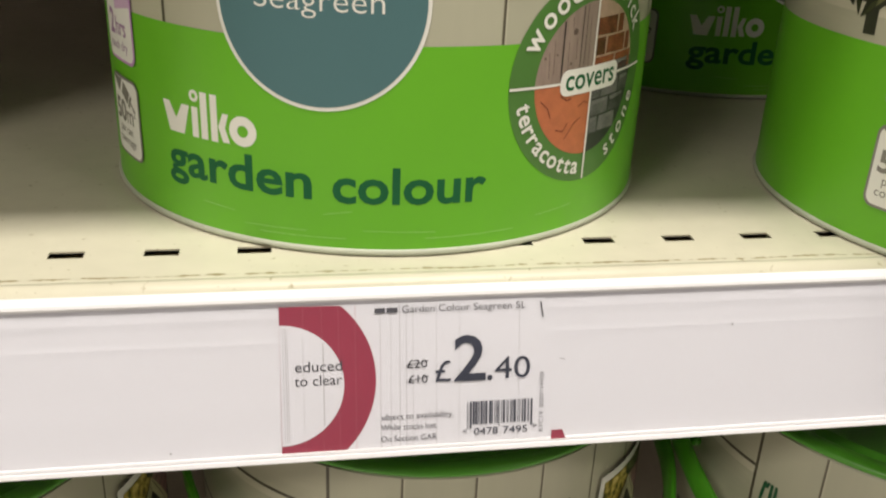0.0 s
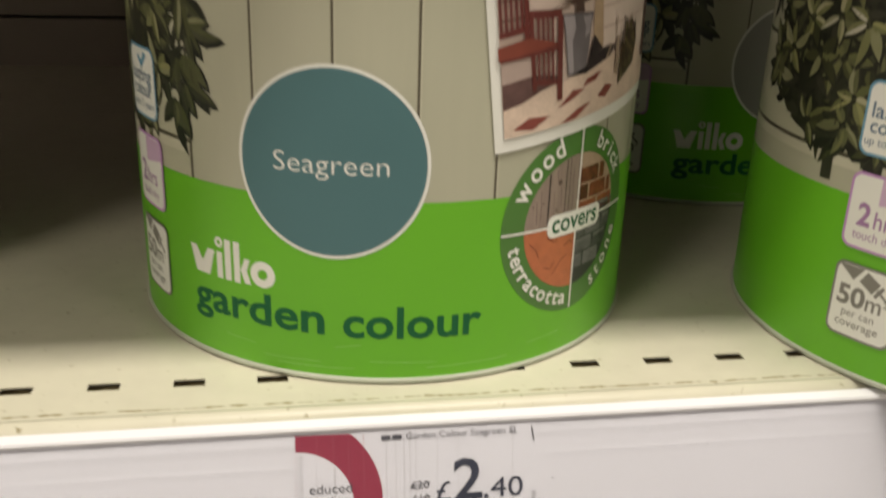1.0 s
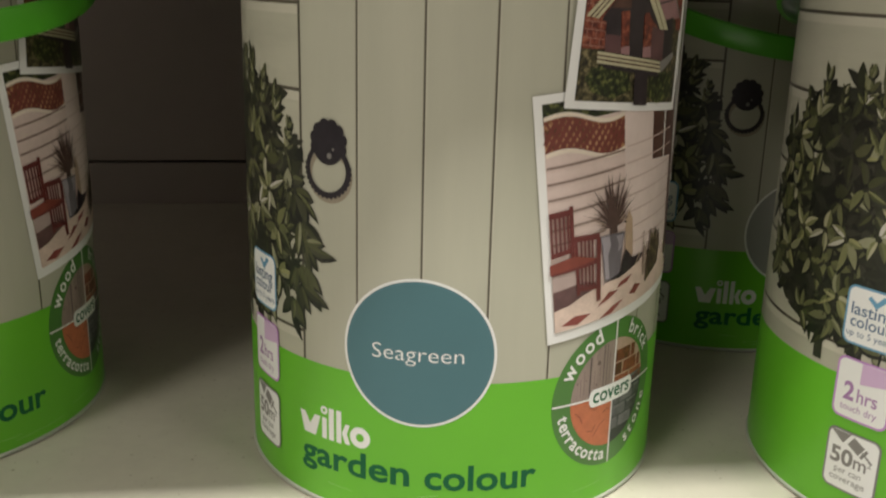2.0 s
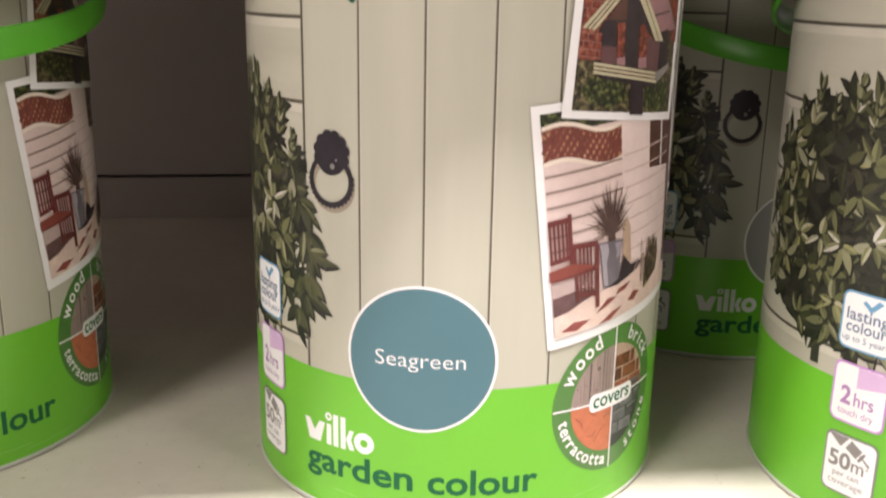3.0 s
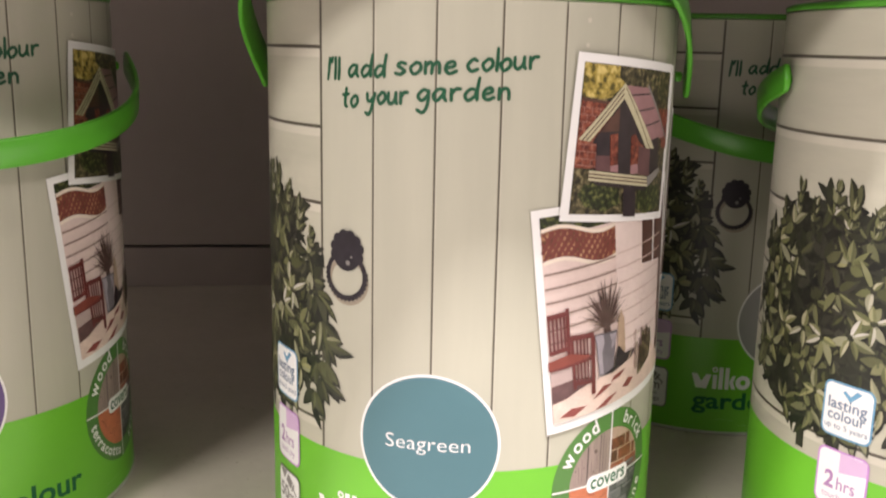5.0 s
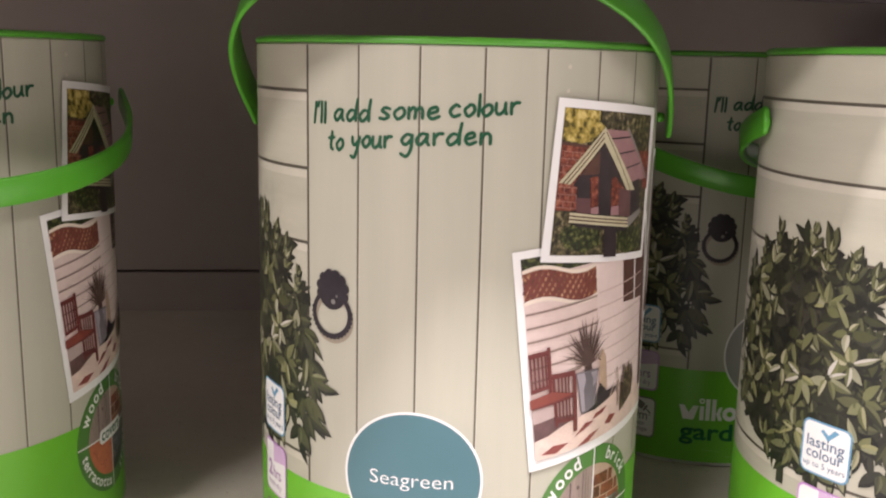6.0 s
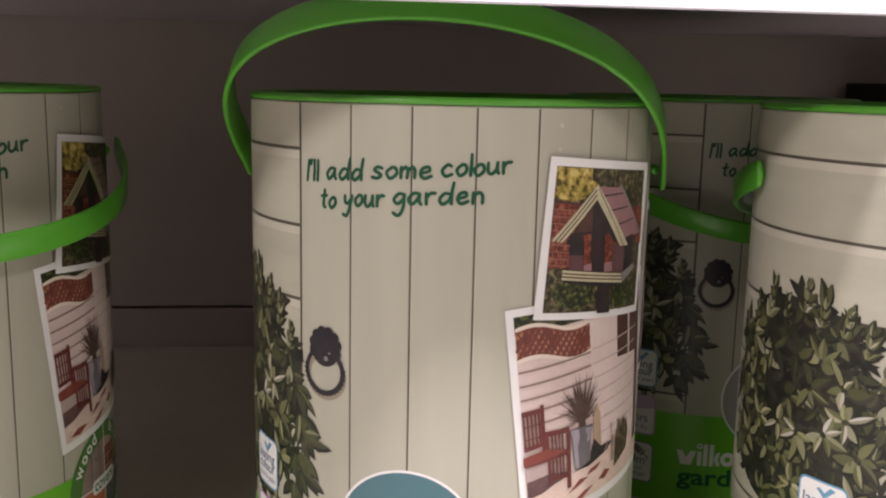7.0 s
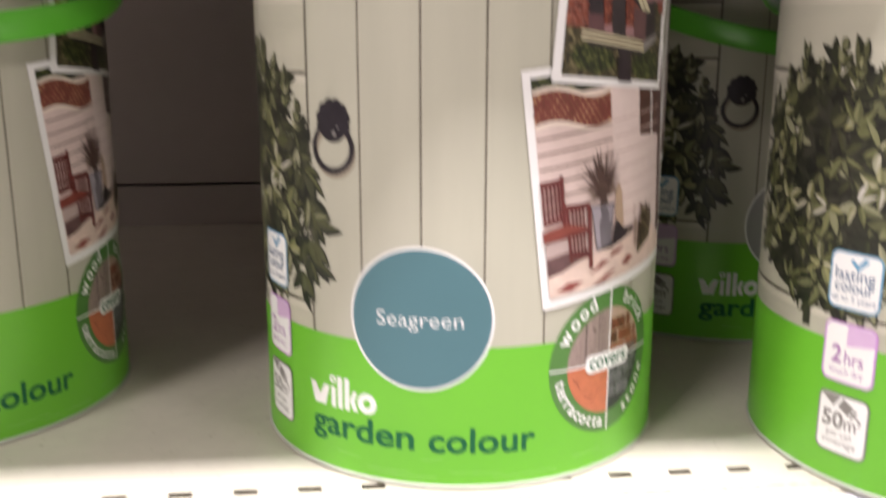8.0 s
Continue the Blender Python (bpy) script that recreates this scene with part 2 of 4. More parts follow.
MORTAR = surface("printed_mortar", (0.42, 0.30, 0.22), 0.45, 0.2, 300)
WOODKNOT = surface("printed_wood_knot", (0.12, 0.085, 0.07), 0.45)
TERRACRACK = surface("printed_crack", (0.22, 0.055, 0.028), 0.45, 0.3, 300)
SLATELIT = surface("printed_pale_stone", (0.16, 0.16, 0.155), 0.45, 0.5, 300, fine=0.5)
SLATEQ = surface("printed_grey_stone", (0.10, 0.10, 0.098), 0.45, 0.65, 220, fine=0.7, each=0.5)
SLATEJOINT = surface("printed_dark_joint", (0.03, 0.035, 0.03), 0.45)
BLUEEDGE = surface("printed_blue_edge", (0.14, 0.32, 0.46), 0.4)
LILAC = surface("printed_lilac", (0.50, 0.25, 0.55), 0.4)
LILACPALE = surface("printed_pale_lilac", (0.60, 0.42, 0.60), 0.4)
MAUVETEXT = surface("printed_mauve", (0.36, 0.20, 0.38), 0.4)
GREYEDGE = surface("printed_grey_edge", (0.21, 0.20, 0.18), 0.4)
BLUETEXT = surface("printed_slate_blue", (0.10, 0.16, 0.24), 0.4)
FLOORMAT = surface("vinyl_floor", (0.78, 0.735, 0.69), 0.35, 0.06, 3, fine=0.3)
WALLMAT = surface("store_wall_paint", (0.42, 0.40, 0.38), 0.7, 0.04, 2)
# Dark so that the unseen walls throw little light back at the tins.
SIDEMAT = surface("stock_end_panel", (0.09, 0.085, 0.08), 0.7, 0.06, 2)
CEILMAT = surface("ceiling_tile", (0.62, 0.62, 0.60), 0.8, 0.04, 3)

# ---- building helpers ----
R = 0.086            # radius of a tin
H = 0.2302           # its height to the lid
MM = 0.001
DEG = R * math.pi / 180 / MM   # millimetres round the tin for one degree


def part(name, bm, material, parent, label="", kind=""):
    me = bpy.data.meshes.new(name)
    bm.to_mesh(me)
    bm.free()
    me.materials.append(material)
    ob = new(name, me)
    ob.parent = parent
    return tagged(ob, label, kind=kind)


def smooth(ob):
    ob.data.polygons.foreach_set("use_smooth", [True] * len(ob.data.polygons))
    return ob


def empty(name, m, label, category, group="", kind=""):
    ob = new(name)
    ob.empty_display_size = 0.05
    ob.matrix_world = m
    return tagged(ob, label, category, group, kind)


def box_bm(x0, x1, y0, y1, z0, z1, bevel=0.0):
    bm = bmesh.new()
    bmesh.ops.create_cube(bm, size=1)
    for v in bm.verts:
        v.co = (x0 + (v.co.x + 0.5) * (x1 - x0), y0 + (v.co.y + 0.5) * (y1 - y0), z0 + (v.co.z + 0.5) * (z1 - z0))
    if bevel:
        bmesh.ops.bevel(bm, geom=bm.edges[:], offset=bevel, segments=2, affect="EDGES", profile=0.5)
    return bm


def lathe_bm(profile, n=192):
    bm = bmesh.new()
    rings = []
    for r, z in profile:
        if r < 1e-6:
            rings.append([bm.verts.new((0, 0, z))])
        else:
            rings.append([bm.verts.new((r * math.cos(2 * math.pi * k / n), r * math.sin(2 * math.pi * k / n), z)) for k in range(n)])
    for a, b in zip(rings, rings[1:]):
        for k in range(n):
            j = (k + 1) % n
            if len(b) == 1:
                bm.faces.new((a[k], a[j], b[0]))
            elif len(a) == 1:
                bm.faces.new((a[0], b[j], b[k]))
            else:
                bm.faces.new((a[k], a[j], b[j], b[k]))
    return bm


def extrude_bm(profile, x0, x1, closed=True):
    """A profile in (y, z) drawn out along x."""
    bm = bmesh.new()
    a = [bm.verts.new((x0, y, z)) for y, z in profile]
    b = [bm.verts.new((x1, y, z)) for y, z in profile]
    n = len(profile)
    for k in range(n if closed else n - 1):
        j = (k + 1) % n
        bm.faces.new((a[k], b[k], b[j], a[j]))
    if closed:
        bm.faces.new(a)
        bm.faces.new(b[::-1])
    bmesh.ops.recalc_face_normals(bm, faces=bm.faces[:])
    return bm


# Flat artwork is drawn in millimetres and then laid on a surface.
def sheet(*polys, step=0.0):
    """step: millimetres by which each shape lies above the one before."""
    bm = bmesh.new()
    for i, poly in enumerate(polys):
        vs = [bm.verts.new((x, y, i * step)) for x, y in poly]
        f = bm.faces.new(vs)
        f.normal_update()
        if f.normal.z < 0:
            f.normal_flip()
    return bm


def rect(x0, y0, x1, y1):
    return [(x0, y0), (x1, y0), (x1, y1), (x0, y1)]


def bar(x0, y0, x1, y1, w):
    d = Vector((x1 - x0, y1 - y0)).normalized() * w / 2
    return [(x0 - d.y, y0 + d.x), (x0 + d.y, y0 - d.x), (x1 + d.y, y1 - d.x), (x1 - d.y, y1 + d.x)]


def arc(cx, cy, r, a0, a1, n=24):
    return [(cx + r * math.cos(radians(a0 + (a1 - a0) * k / n)), cy + r * math.sin(radians(a0 + (a1 - a0) * k / n))) for k in range(n + 1)]


def disc(cx, cy, r, n=72):
    return arc(cx, cy, r, 0, 360, n)[:-1]


def ring_sheet(cx, cy, r0, r1, n=40):
    """A flat ring as one joined mesh."""
    bm = bmesh.new()
    a, b = [[bm.verts.new((x, y, 0)) for x, y in disc(cx, cy, r, n)] for r in (r0, r1)]
    for k in range(n):
        j = (k + 1) % n
        f = bm.faces.new((a[k], b[k], b[j], a[j]))
        f.normal_update()
        if f.normal.z < 0:
            f.normal_flip()
    return bm


def rounded(x0, y0, x1, y1, r):
    return (arc(x1 - r, y1 - r, r, 0, 90, 6) + arc(x0 + r, y1 - r, r, 90, 180, 6) + arc(x0 + r, y0 + r, r, 180, 270, 6) + arc(x1 - r, y0 + r, r, 270, 360, 6))


def turned(polys, dx, dy, degrees):
    c, s = math.cos(radians(degrees)), math.sin(radians(degrees))
    return [[(dx + c * x - s * y, dy + s * x + c * y) for x, y in p] for p in polys]


GLYPHS = {}


def words(text, weight=0.0):
    """Lettering in the built-in font as a flat mesh; letters about 1 high."""
    key = (text, weight)
    if key not in GLYPHS:
        cu = bpy.data.curves.new("lettering", "FONT")
        cu.body, cu.offset, cu.resolution_u = text, weight, 3
        ob = new("lettering", cu)
        dg = bpy.context.evaluated_depsgraph_get()
        me = bpy.data.meshes.new_from_object(ob.evaluated_get(dg))
        GLYPHS[key] = ([v.co.xy.copy() for v in me.vertices], [tuple(p.vertices) for p in me.polygons])
        bpy.data.objects.remove(ob)
        bpy.data.curves.remove(cu)
        bpy.data.meshes.remove(me)
    return GLYPHS[key]


def lettering(bm, text, x0, x1, y0, high, weight=0.0, slant=0.0, rise=0.0):
    """Adds text from x0 to x1 on the base line y0; high: the height of a capital or tall letter."""
    vs, fs = words(text, weight)
    lo, hi = min(v.x for v in vs), max(v.x for v in vs)
    tall = 0.73
    made = []
    for v in vs:
        y = v.y / tall * high
        x = x0 + (v.x - lo) / (hi - lo) * (x1 - x0)
        made.append(bm.verts.new((x + slant * y, y0 + y + rise * (x - x0), 0)))
    for f in fs:
        try:
            face = bm.faces.new([made[k] for k in f])
        except ValueError:
            continue
        face.normal_update()
        if face.normal.z < 0:
            face.normal_flip()
    return bm


def ring_text(bm, text, cx, cy, r, a0, a1, size, weight, inward):
    """Letters set one by one round a circle from angle a0 to a1; inward: their tops point to the centre."""
    wide = [max(0.3, max(v.x for v in words(c, weight)[0]) - min(v.x for v in words(c, weight)[0])) + 0.12 for c in text]
    at, total = 0.0, sum(wide)
    for c, w in zip(text, wide):
        a = a0 + (a1 - a0) * (at + w / 2) / total
        at += w
        vs, fs = words(c, weight)
        mid = (min(v.x for v in vs) + max(v.x for v in vs)) / 2
        turn = radians(a + (90 if inward else -90))
        cs, sn = math.cos(turn), math.sin(turn)
        ox, oy = cx + r * math.cos(radians(a)), cy + r * math.sin(radians(a))
        made = []
        for v in vs:
            x, y = (v.x - mid) * size, (v.y - 0.26) * size
            made.append(bm.verts.new((ox + cs * x - sn * y, oy + sn * x + cs * y, 0)))
        for f in fs:
            face = bm.faces.new([made[k] for k in f])
            face.normal_update()
            if face.normal.z < 0:
                face.normal_flip()
    return bm


def wrap(bm, name, material, parent, lift, label="", kind="", grain=3.0):
    """Lays flat artwork round the tin: x is millimetres round it from the front, y its height; lift in millimetres."""
    xs = [v.co.x for v in bm.verts]
    lo, hi = min(xs), max(xs)
    k = math.floor(lo / grain) + 1
    while k * grain < hi - 0.01:
        bmesh.ops.bisect_plane(bm, geom=bm.verts[:] + bm.edges[:] + bm.faces[:], dist=1e-5, plane_co=(k * grain, 0, 0), plane_no=(1, 0, 0))
        k += 1
    normals = []
    for v in bm.verts:
        a = v.co.x * MM / R
        r = R + (lift + v.co.z) * MM
        normals.append((math.sin(a), -math.cos(a), 0))
        v.co = (r * math.sin(a), -r * math.cos(a), v.co.y * MM)
    ob = smooth(part(name, bm, material, parent, label, kind))
    ob.data.normals_split_custom_set_from_vertices(normals)
    return ob


def lay(bm, name, material, parent, lift, label=""):
    """Lays flat artwork on the slanted face of the ticket strip: x along it, y up from its top (below: minus), in millimetres."""
    for v in bm.verts:
        x, y = v.co.x, v.co.y
        p = STRIP_TOP - STRIP_DOWN * y * MM + STRIP_OUT * lift * MM
        v.co = (x * MM, p.x, p.y)
    bmesh.ops.recalc_face_normals(bm, faces=bm.faces[:])
    for f in bm.faces:
        if f.normal.y > 0:
            f.normal_flip()
    return part(name, bm, material, parent, label)


STRIP_TOP = Vector((-0.1035, SHELF - 0.002))
STRIP_DOWN = (Vector((-0.114, -0.0435)) - Vector((-0.1035, -0.002))).normalized()
STRIP_OUT = Vector((STRIP_DOWN.y, -STRIP_DOWN.x))

# ---- the store round it: plain surfaces out of view ----
X0, X1, Y0, Y1 = -3.0, 3.0, -3.3, 1.2


def plane_box(name, x0, x1, y0, y1, z0, z1, material, label, category):
    return tagged(part(name, box_bm(x0, x1, y0, y1, z0, z1), material, None), label, category, kind="structure")


# Floor out of view, made pale to bounce light up under the shelves.
plane_box("floor", X0, X1, Y0, Y1, -0.05, 0.0, FLOORMAT, "pale grey vinyl store floor", "floor")
plane_box("ceiling", X0, X1, Y0, Y1, CEILING, CEILING + 0.05, CEILMAT, "off-white tiled store ceiling", "ceiling")
plane_box("wall_north", X0, X1, Y1, Y1 + 0.1, 0, CEILING, WALLMAT, "plain painted store wall", "wall")
# Added walls out of view, dark to hold down light from front and sides.
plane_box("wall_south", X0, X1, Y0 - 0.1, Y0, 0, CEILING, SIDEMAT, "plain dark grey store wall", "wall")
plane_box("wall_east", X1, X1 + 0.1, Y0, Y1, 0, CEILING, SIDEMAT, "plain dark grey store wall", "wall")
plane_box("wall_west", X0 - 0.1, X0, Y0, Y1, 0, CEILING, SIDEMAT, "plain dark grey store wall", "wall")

# ---- shelving bay ----
BAY0, BAY1 = -0.62, 0.63
PITCH = 0.3055           # from shelf to shelf
BACKY = 0.42
SLOT0, SLOTP, SLOTW, SLOTD = -0.0857, 0.02407, 0.0090, 0.0042   # right end of a slot, spacing, length, depth
SLOTY = -0.0790
bay = empty("shelving_bay", pose(0, 0, 0), "cream steel gondola shelving with slotted shelves and white ticket strips", "shelving")
for z0, z1, name in ((0.0, SHELF - PITCH - 0.002, "back_panel"), (SHELF - PITCH + 0.0, SHELF + 0.0345, "back_panel"), (SHELF + 0.0368, SHELF + PITCH + 0.03, "back_panel"), (SHELF + PITCH + 0.032, 1.9, "back_panel")):
    part(name, box_bm(BAY0, BAY1, BACKY, BACKY + 0.012, z0, z1, 0.0008), BACK, bay)
# Added sheet behind the panels; the seams' shade is put into its colour.
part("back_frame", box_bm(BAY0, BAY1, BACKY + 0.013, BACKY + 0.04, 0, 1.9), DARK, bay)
for x in (BAY0 - 0.03, BAY1):
    part("upright", box_bm(x, x + 0.03, BACKY - 0.02, BACKY + 0.04, 0, 1.9, 0.002), BACK, bay)
part("plinth", box_bm(BAY0, BAY1, -0.09, BACKY, 0, 0.12, 0.002), CREAM, bay)


def shelf_bm(slots):
    """A folded steel tray: slotted top, front drop and return lip, one sheet 1.2 mm thick."""
    bm = bmesh.new()
    t = 0.0005

    def slab(x0, x1, y0, y1, z0, z1):
        v = [bm.verts.new((x, y, z)) for z in (z0, z1) for x, y in ((x0, y0), (x1, y0), (x1, y1), (x0, y1))]
        for f in ((3, 2, 1, 0), (4, 5, 6, 7), (0, 1, 5, 4), (1, 2, 6, 5), (2, 3, 7, 6), (3, 0, 4, 7)):
            bm.faces.new([v[k] for k in f])
    ya, yb = SLOTY - SLOTD / 2, SLOTY + SLOTD / 2
    slab(BAY0, BAY1, yb, BACKY - 0.001, -t, 0)
    slab(BAY0, BAY1, -0.0955, ya, -t, 0)
    ends = [SLOT0 + SLOTP * k for k in range(slots[0], slots[1])]
    x = BAY0
    for e in ends:
        slab(x, e - SLOTW, ya, yb, -t, 0)
        x = e
    slab(x, BAY1, ya, yb, -t, 0)
    return bm


def tray_bm():
    rolled = [(-0.0955 - 0.0045 * math.sin(a), -0.0045 + 0.0045 * math.cos(a)) for a in [k * math.pi / 12 for k in range(7)]]
    inner = [(-0.0955 - 0.0033 * math.sin(a), -0.0045 + 0.0033 * math.cos(a)) for a in [k * math.pi / 12 for k in range(6, -1, -1)]]
    return extrude_bm(rolled + [(-0.100, -0.040), (-0.085, -0.0405), (-0.085, -0.0393), (-0.0988, -0.0388)] + inner, BAY0, BAY1)


def strip_bm():
    """White ticket strip: rolled top bead, slanted back plate, ridge along the foot."""
    d, o = STRIP_DOWN, STRIP_OUT
    top = Vector((-0.1035, -0.002))

    def at(down, out):
        p = top + d * down * MM + o * out * MM
        return (p.x, p.y)
    return extrude_bm([(-0.1003, -0.0026), (-0.1006, -0.0016), (-0.1014, -0.0010), (-0.1026, -0.0013), at(0.0, 0.9), at(0.8, 1.1), at(1.3, 0.9), at(1.4, 0.5), at(2.0, 0.5), at(2.1, 0.2), at(3.6, 0.2), at(5.2, 0.27), at(7.2, 0.2), at(10.4, 0.2), at(11.6, 0.25), at(13.6, 0.2), at(40.7, 0.2), at(40.9, 0.5), at(41.6, 0.6), at(41.8, 0.3),
                       at(42.0, 0.9), at(43.0, 1.1), at(43.4, 0.6), at(43.2, -0.9), at(41.5, -1.2), at(2.5, -1.2), (-0.1003, -0.0050)], BAY0, BAY1)


def cover_bm():
    """Clear front flap of the ticket strip."""
    d, o = STRIP_DOWN, STRIP_OUT
    top = Vector((-0.1035, -0.002))
    pts = [top + d * a * MM + o * b * MM for a, b in ((1.6, 0.75), (6.0, 0.85), (40.6, 0.80), (40.6, 0.95), (6.0, 1.0), (1.6, 0.9))]
    return extrude_bm([(p.x, p.y) for p in pts], BAY0, BAY1)


for level in (-1, 0, 1):
    tray = part("shelf", shelf_bm((-22, 30)), CREAM, bay, "cream slotted steel shelf with grime specks")
    tray.location.z = SHELF + PITCH * level
    lip = smooth(part("front_lip", tray_bm(), CREAM, tray))
    # Run forward past the slots to block ceiling light from leaking through them.
    part("underside", box_bm(BAY0 + 0.002, BAY1 - 0.002, -0.0975, BACKY - 0.004, -0.0225, -0.0213), UNDER, tray, "dark grey shelf underside")
    # Added plate close under the slots; its brown makes them read dark.
    part("slot_channel", box_bm(BAY0 + 0.003, BAY1 - 0.003, SLOTY - 0.006, SLOTY + 0.006, -0.0060, -0.0030), SLOTDARK, tray)
    strip = part("ticket_strip", strip_bm(), PVC, tray, "white plastic ticket strip")
    flap = part("clear_flap", cover_bm(), CLEAR, tray, "clear plastic ticket cover")
    flap.visible_shadow = False
    for x in (BAY0 + 0.002, BAY1 - 0.005):
        part("bracket", box_bm(x, x + 0.003, -0.05, BACKY, -0.060, -0.024, 0.0008), UNDER, tray)

# ---- paint tins ----
rng = random.Random(5)
tin = empty("paint_tin", pose(0, 0, SHELF), "green and wood-print paint tin with a teal colour disc", "paint tin", "paint tins on the shelves")
smooth(part("body", lathe_bm([(R - 0.004, 0.002), (R - 0.0012, 0.0012), (R - 0.0001, 0.003), (R - 0.0001, H - 0.003), (R - 0.0006, H - 0.001), (R - 0.003, H - 0.001)], 256), PLANK, tin))
smooth(part("base_rim", lathe_bm([(R - 0.006, 0.0004), (R - 0.001, 0.0), (R + 0.0006, 0.0004), (R + 0.0009, 0.0011), (R + 0.0005, 0.0019), (R - 0.0002, 0.0023)], 192), RIMGREY, tin, "pale rolled base rim"))
part("base", lathe_bm([(R - 0.005, 0.0008), (0, 0.0008)], 64), RIMGREY, tin)
smooth(part("lid", lathe_bm([(R - 0.0010, H - 0.0012), (R + 0.0002, H - 0.0009), (R + 0.0006, H), (R + 0.0002, H + 0.0010), (R - 0.0012, H + 0.0016), (R - 0.0052, H + 0.0016), (R - 0.0062, H + 0.0010),
                             (R - 0.0078, H - 0.0085), (R - 0.0088, H - 0.0095), (R - 0.024, H - 0.0095), (R - 0.025, H - 0.0085), (R - 0.027, H - 0.0085), (R - 0.028, H - 0.0095), (0, H - 0.0095)]), LIDGREEN, tin, "green press-in lid with a raised rim"))

# printed boards: upright ones on the door, lying ones beside it; the print runs round the tin
TOP = 228.4
DOOR = [-47.2, -31.3, -15.9, -0.7, 14.5, 29.8, 44.5, 60.0, 75.5, 91.0]
for a, b in zip(DOOR, DOOR[1:]):
    wrap(sheet(rect(a * DEG, 55.0, b * DEG, TOP)), "plank", PLANK, tin, 0.06)
LIES = [55.0, 67.2, 96.2, 125.2, 154.0, 182.6, 211.4, TOP]
for a, b in zip(LIES, LIES[1:]):
    wrap(sheet(rect(-180 * DEG, a, DOOR[0] * DEG, b)), "board", BOARD, tin, 0.06)
    wrap(sheet(rect(DOOR[-1] * DEG, a, 180 * DEG, b)), "board", BOARD, tin, 0.06)
for k, a in enumerate(DOOR):
    x, w = a * DEG, 0.75 if k == 0 else 0.55
    wrap(sheet(rect(x - w, 55, x + w * 0.5, TOP)), "groove", GROOVE if k == 0 else GROOVESOFT, tin, 0.12)
    if k:
        wrap(sheet(rect(x - w * 0.55, 55, x + w * 0.35, TOP)), "groove", GROOVE, tin, 0.15)
        wrap(sheet(rect(x + w * 0.5, 55, x + w * 0.5 + 0.45, TOP)), "groove_edge", EDGESOFT, tin, 0.11)
for z in LIES[1:-1]:
    wrap(sheet(rect(-180 * DEG, z - 0.5, DOOR[0] * DEG - 0.4, z + 0.75)), "groove", GROOVE, tin, 0.12)
    wrap(sheet(rect(-180 * DEG, z - 3.6, DOOR[0] * DEG - 0.4, z - 0.5)), "groove_edge", EDGELIGHT, tin, 0.10)
wrap(sheet(rect(-180 * DEG, 1.9, 180 * DEG, 56.5)), "green_band", BAND, tin, 0.18, "bright green printed band")

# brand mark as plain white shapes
mark = [[(-74.0, 35.6), (-71.2, 35.6), (-68.7, 31.4), (-66.2, 35.6), (-63.4, 35.6), (-65.8, 27.3), (-71.6, 27.3)], rect(-62.6, 27.3, -60.4, 35.6), rect(-59.4, 27.3, -57.1, 40.0), rect(-56.0, 27.3, -53.8, 40.0),
        [(-53.6, 31.6), (-52.0, 35.4), (-50.2, 35.4), (-51.4, 31.6), (-50.0, 27.6), (-52.2, 27.6)]]
for shape in mark:
    wrap(sheet(shape), "brand_shape", WHITE, tin, 0.26)
for cx, cz, r0, r1 in ((-61.6, 38.6, 0.7, 1.6), (-46.0, 31.5, 1.6, 4.1)):
    wrap(ring_sheet(cx, cz, r0, r1, 28), "brand_shape", WHITE, tin, 0.26)
bm = bmesh.new()
lettering(bm, "garden", -48.7 * DEG, -18.0 * DEG, 15.7, 10.2, 0.022)
lettering(bm, "colour", -14.4 * DEG, 12.9 * DEG, 15.3, 10.2, 0.022)
wrap(bm, "product_lettering", DEEP, tin, 0.26, "dark green bold lettering")

# slogan written in pen: each letter a few strokes, x-height 1
PEN = {}
PEN["I"] = [[(0, 0), (0.05, 1.9)]]
PEN["'"] = [[(0, 1.95), (-0.06, 1.5)]]
PEN["l"] = [[(0, 1.9), (0.05, 0.9), (0.06, 0)]]
PEN["a"] = [[(0.85, 0.95), (0.4, 1.0), (0.05, 0.5), (0.3, 0.02), (0.7, 0.45), (0.85, 0.95)], [(0.85, 0.95), (0.85, 0.3), (1.02, 0.0)]]
PEN["d"] = [[(0.85, 0.85), (0.4, 0.95), (0.05, 0.45), (0.3, 0.0), (0.75, 0.35), (0.9, 0.9)], [(0.98, 1.9), (0.9, 0.9), (0.95, 0)]]
PEN["s"] = [[(0.75, 0.88), (0.4, 1.0), (0.15, 0.75), (0.45, 0.5), (0.7, 0.25), (0.4, 0), (0.0, 0.1)]]
PEN["o"] = [[(0.45, 1.0), (0.05, 0.55), (0.35, 0), (0.8, 0.4), (0.7, 0.9), (0.38, 1.0)]]
PEN["m"] = [[(0, 1), (0.05, 0)], [(0.05, 0.6), (0.3, 0.98), (0.5, 0.7), (0.5, 0)], [(0.5, 0.6), (0.8, 0.98), (1.0, 0.7), (1.05, 0)]]
PEN["e"] = [[(0.1, 0.45), (0.7, 0.65), (0.6, 1.0), (0.2, 0.85), (0.1, 0.35), (0.4, 0), (0.9, 0.2)]]
PEN["c"] = [[(0.75, 0.85), (0.45, 1.0), (0.05, 0.5), (0.35, 0), (0.85, 0.15)]]
PEN["u"] = [[(0, 1), (0.05, 0.25), (0.35, 0), (0.7, 0.4), (0.75, 1)], [(0.75, 1), (0.78, 0.3), (0.92, 0)]]
PEN["r"] = [[(0, 1), (0.08, 0)], [(0.05, 0.55), (0.3, 0.95), (0.68, 0.98)]]
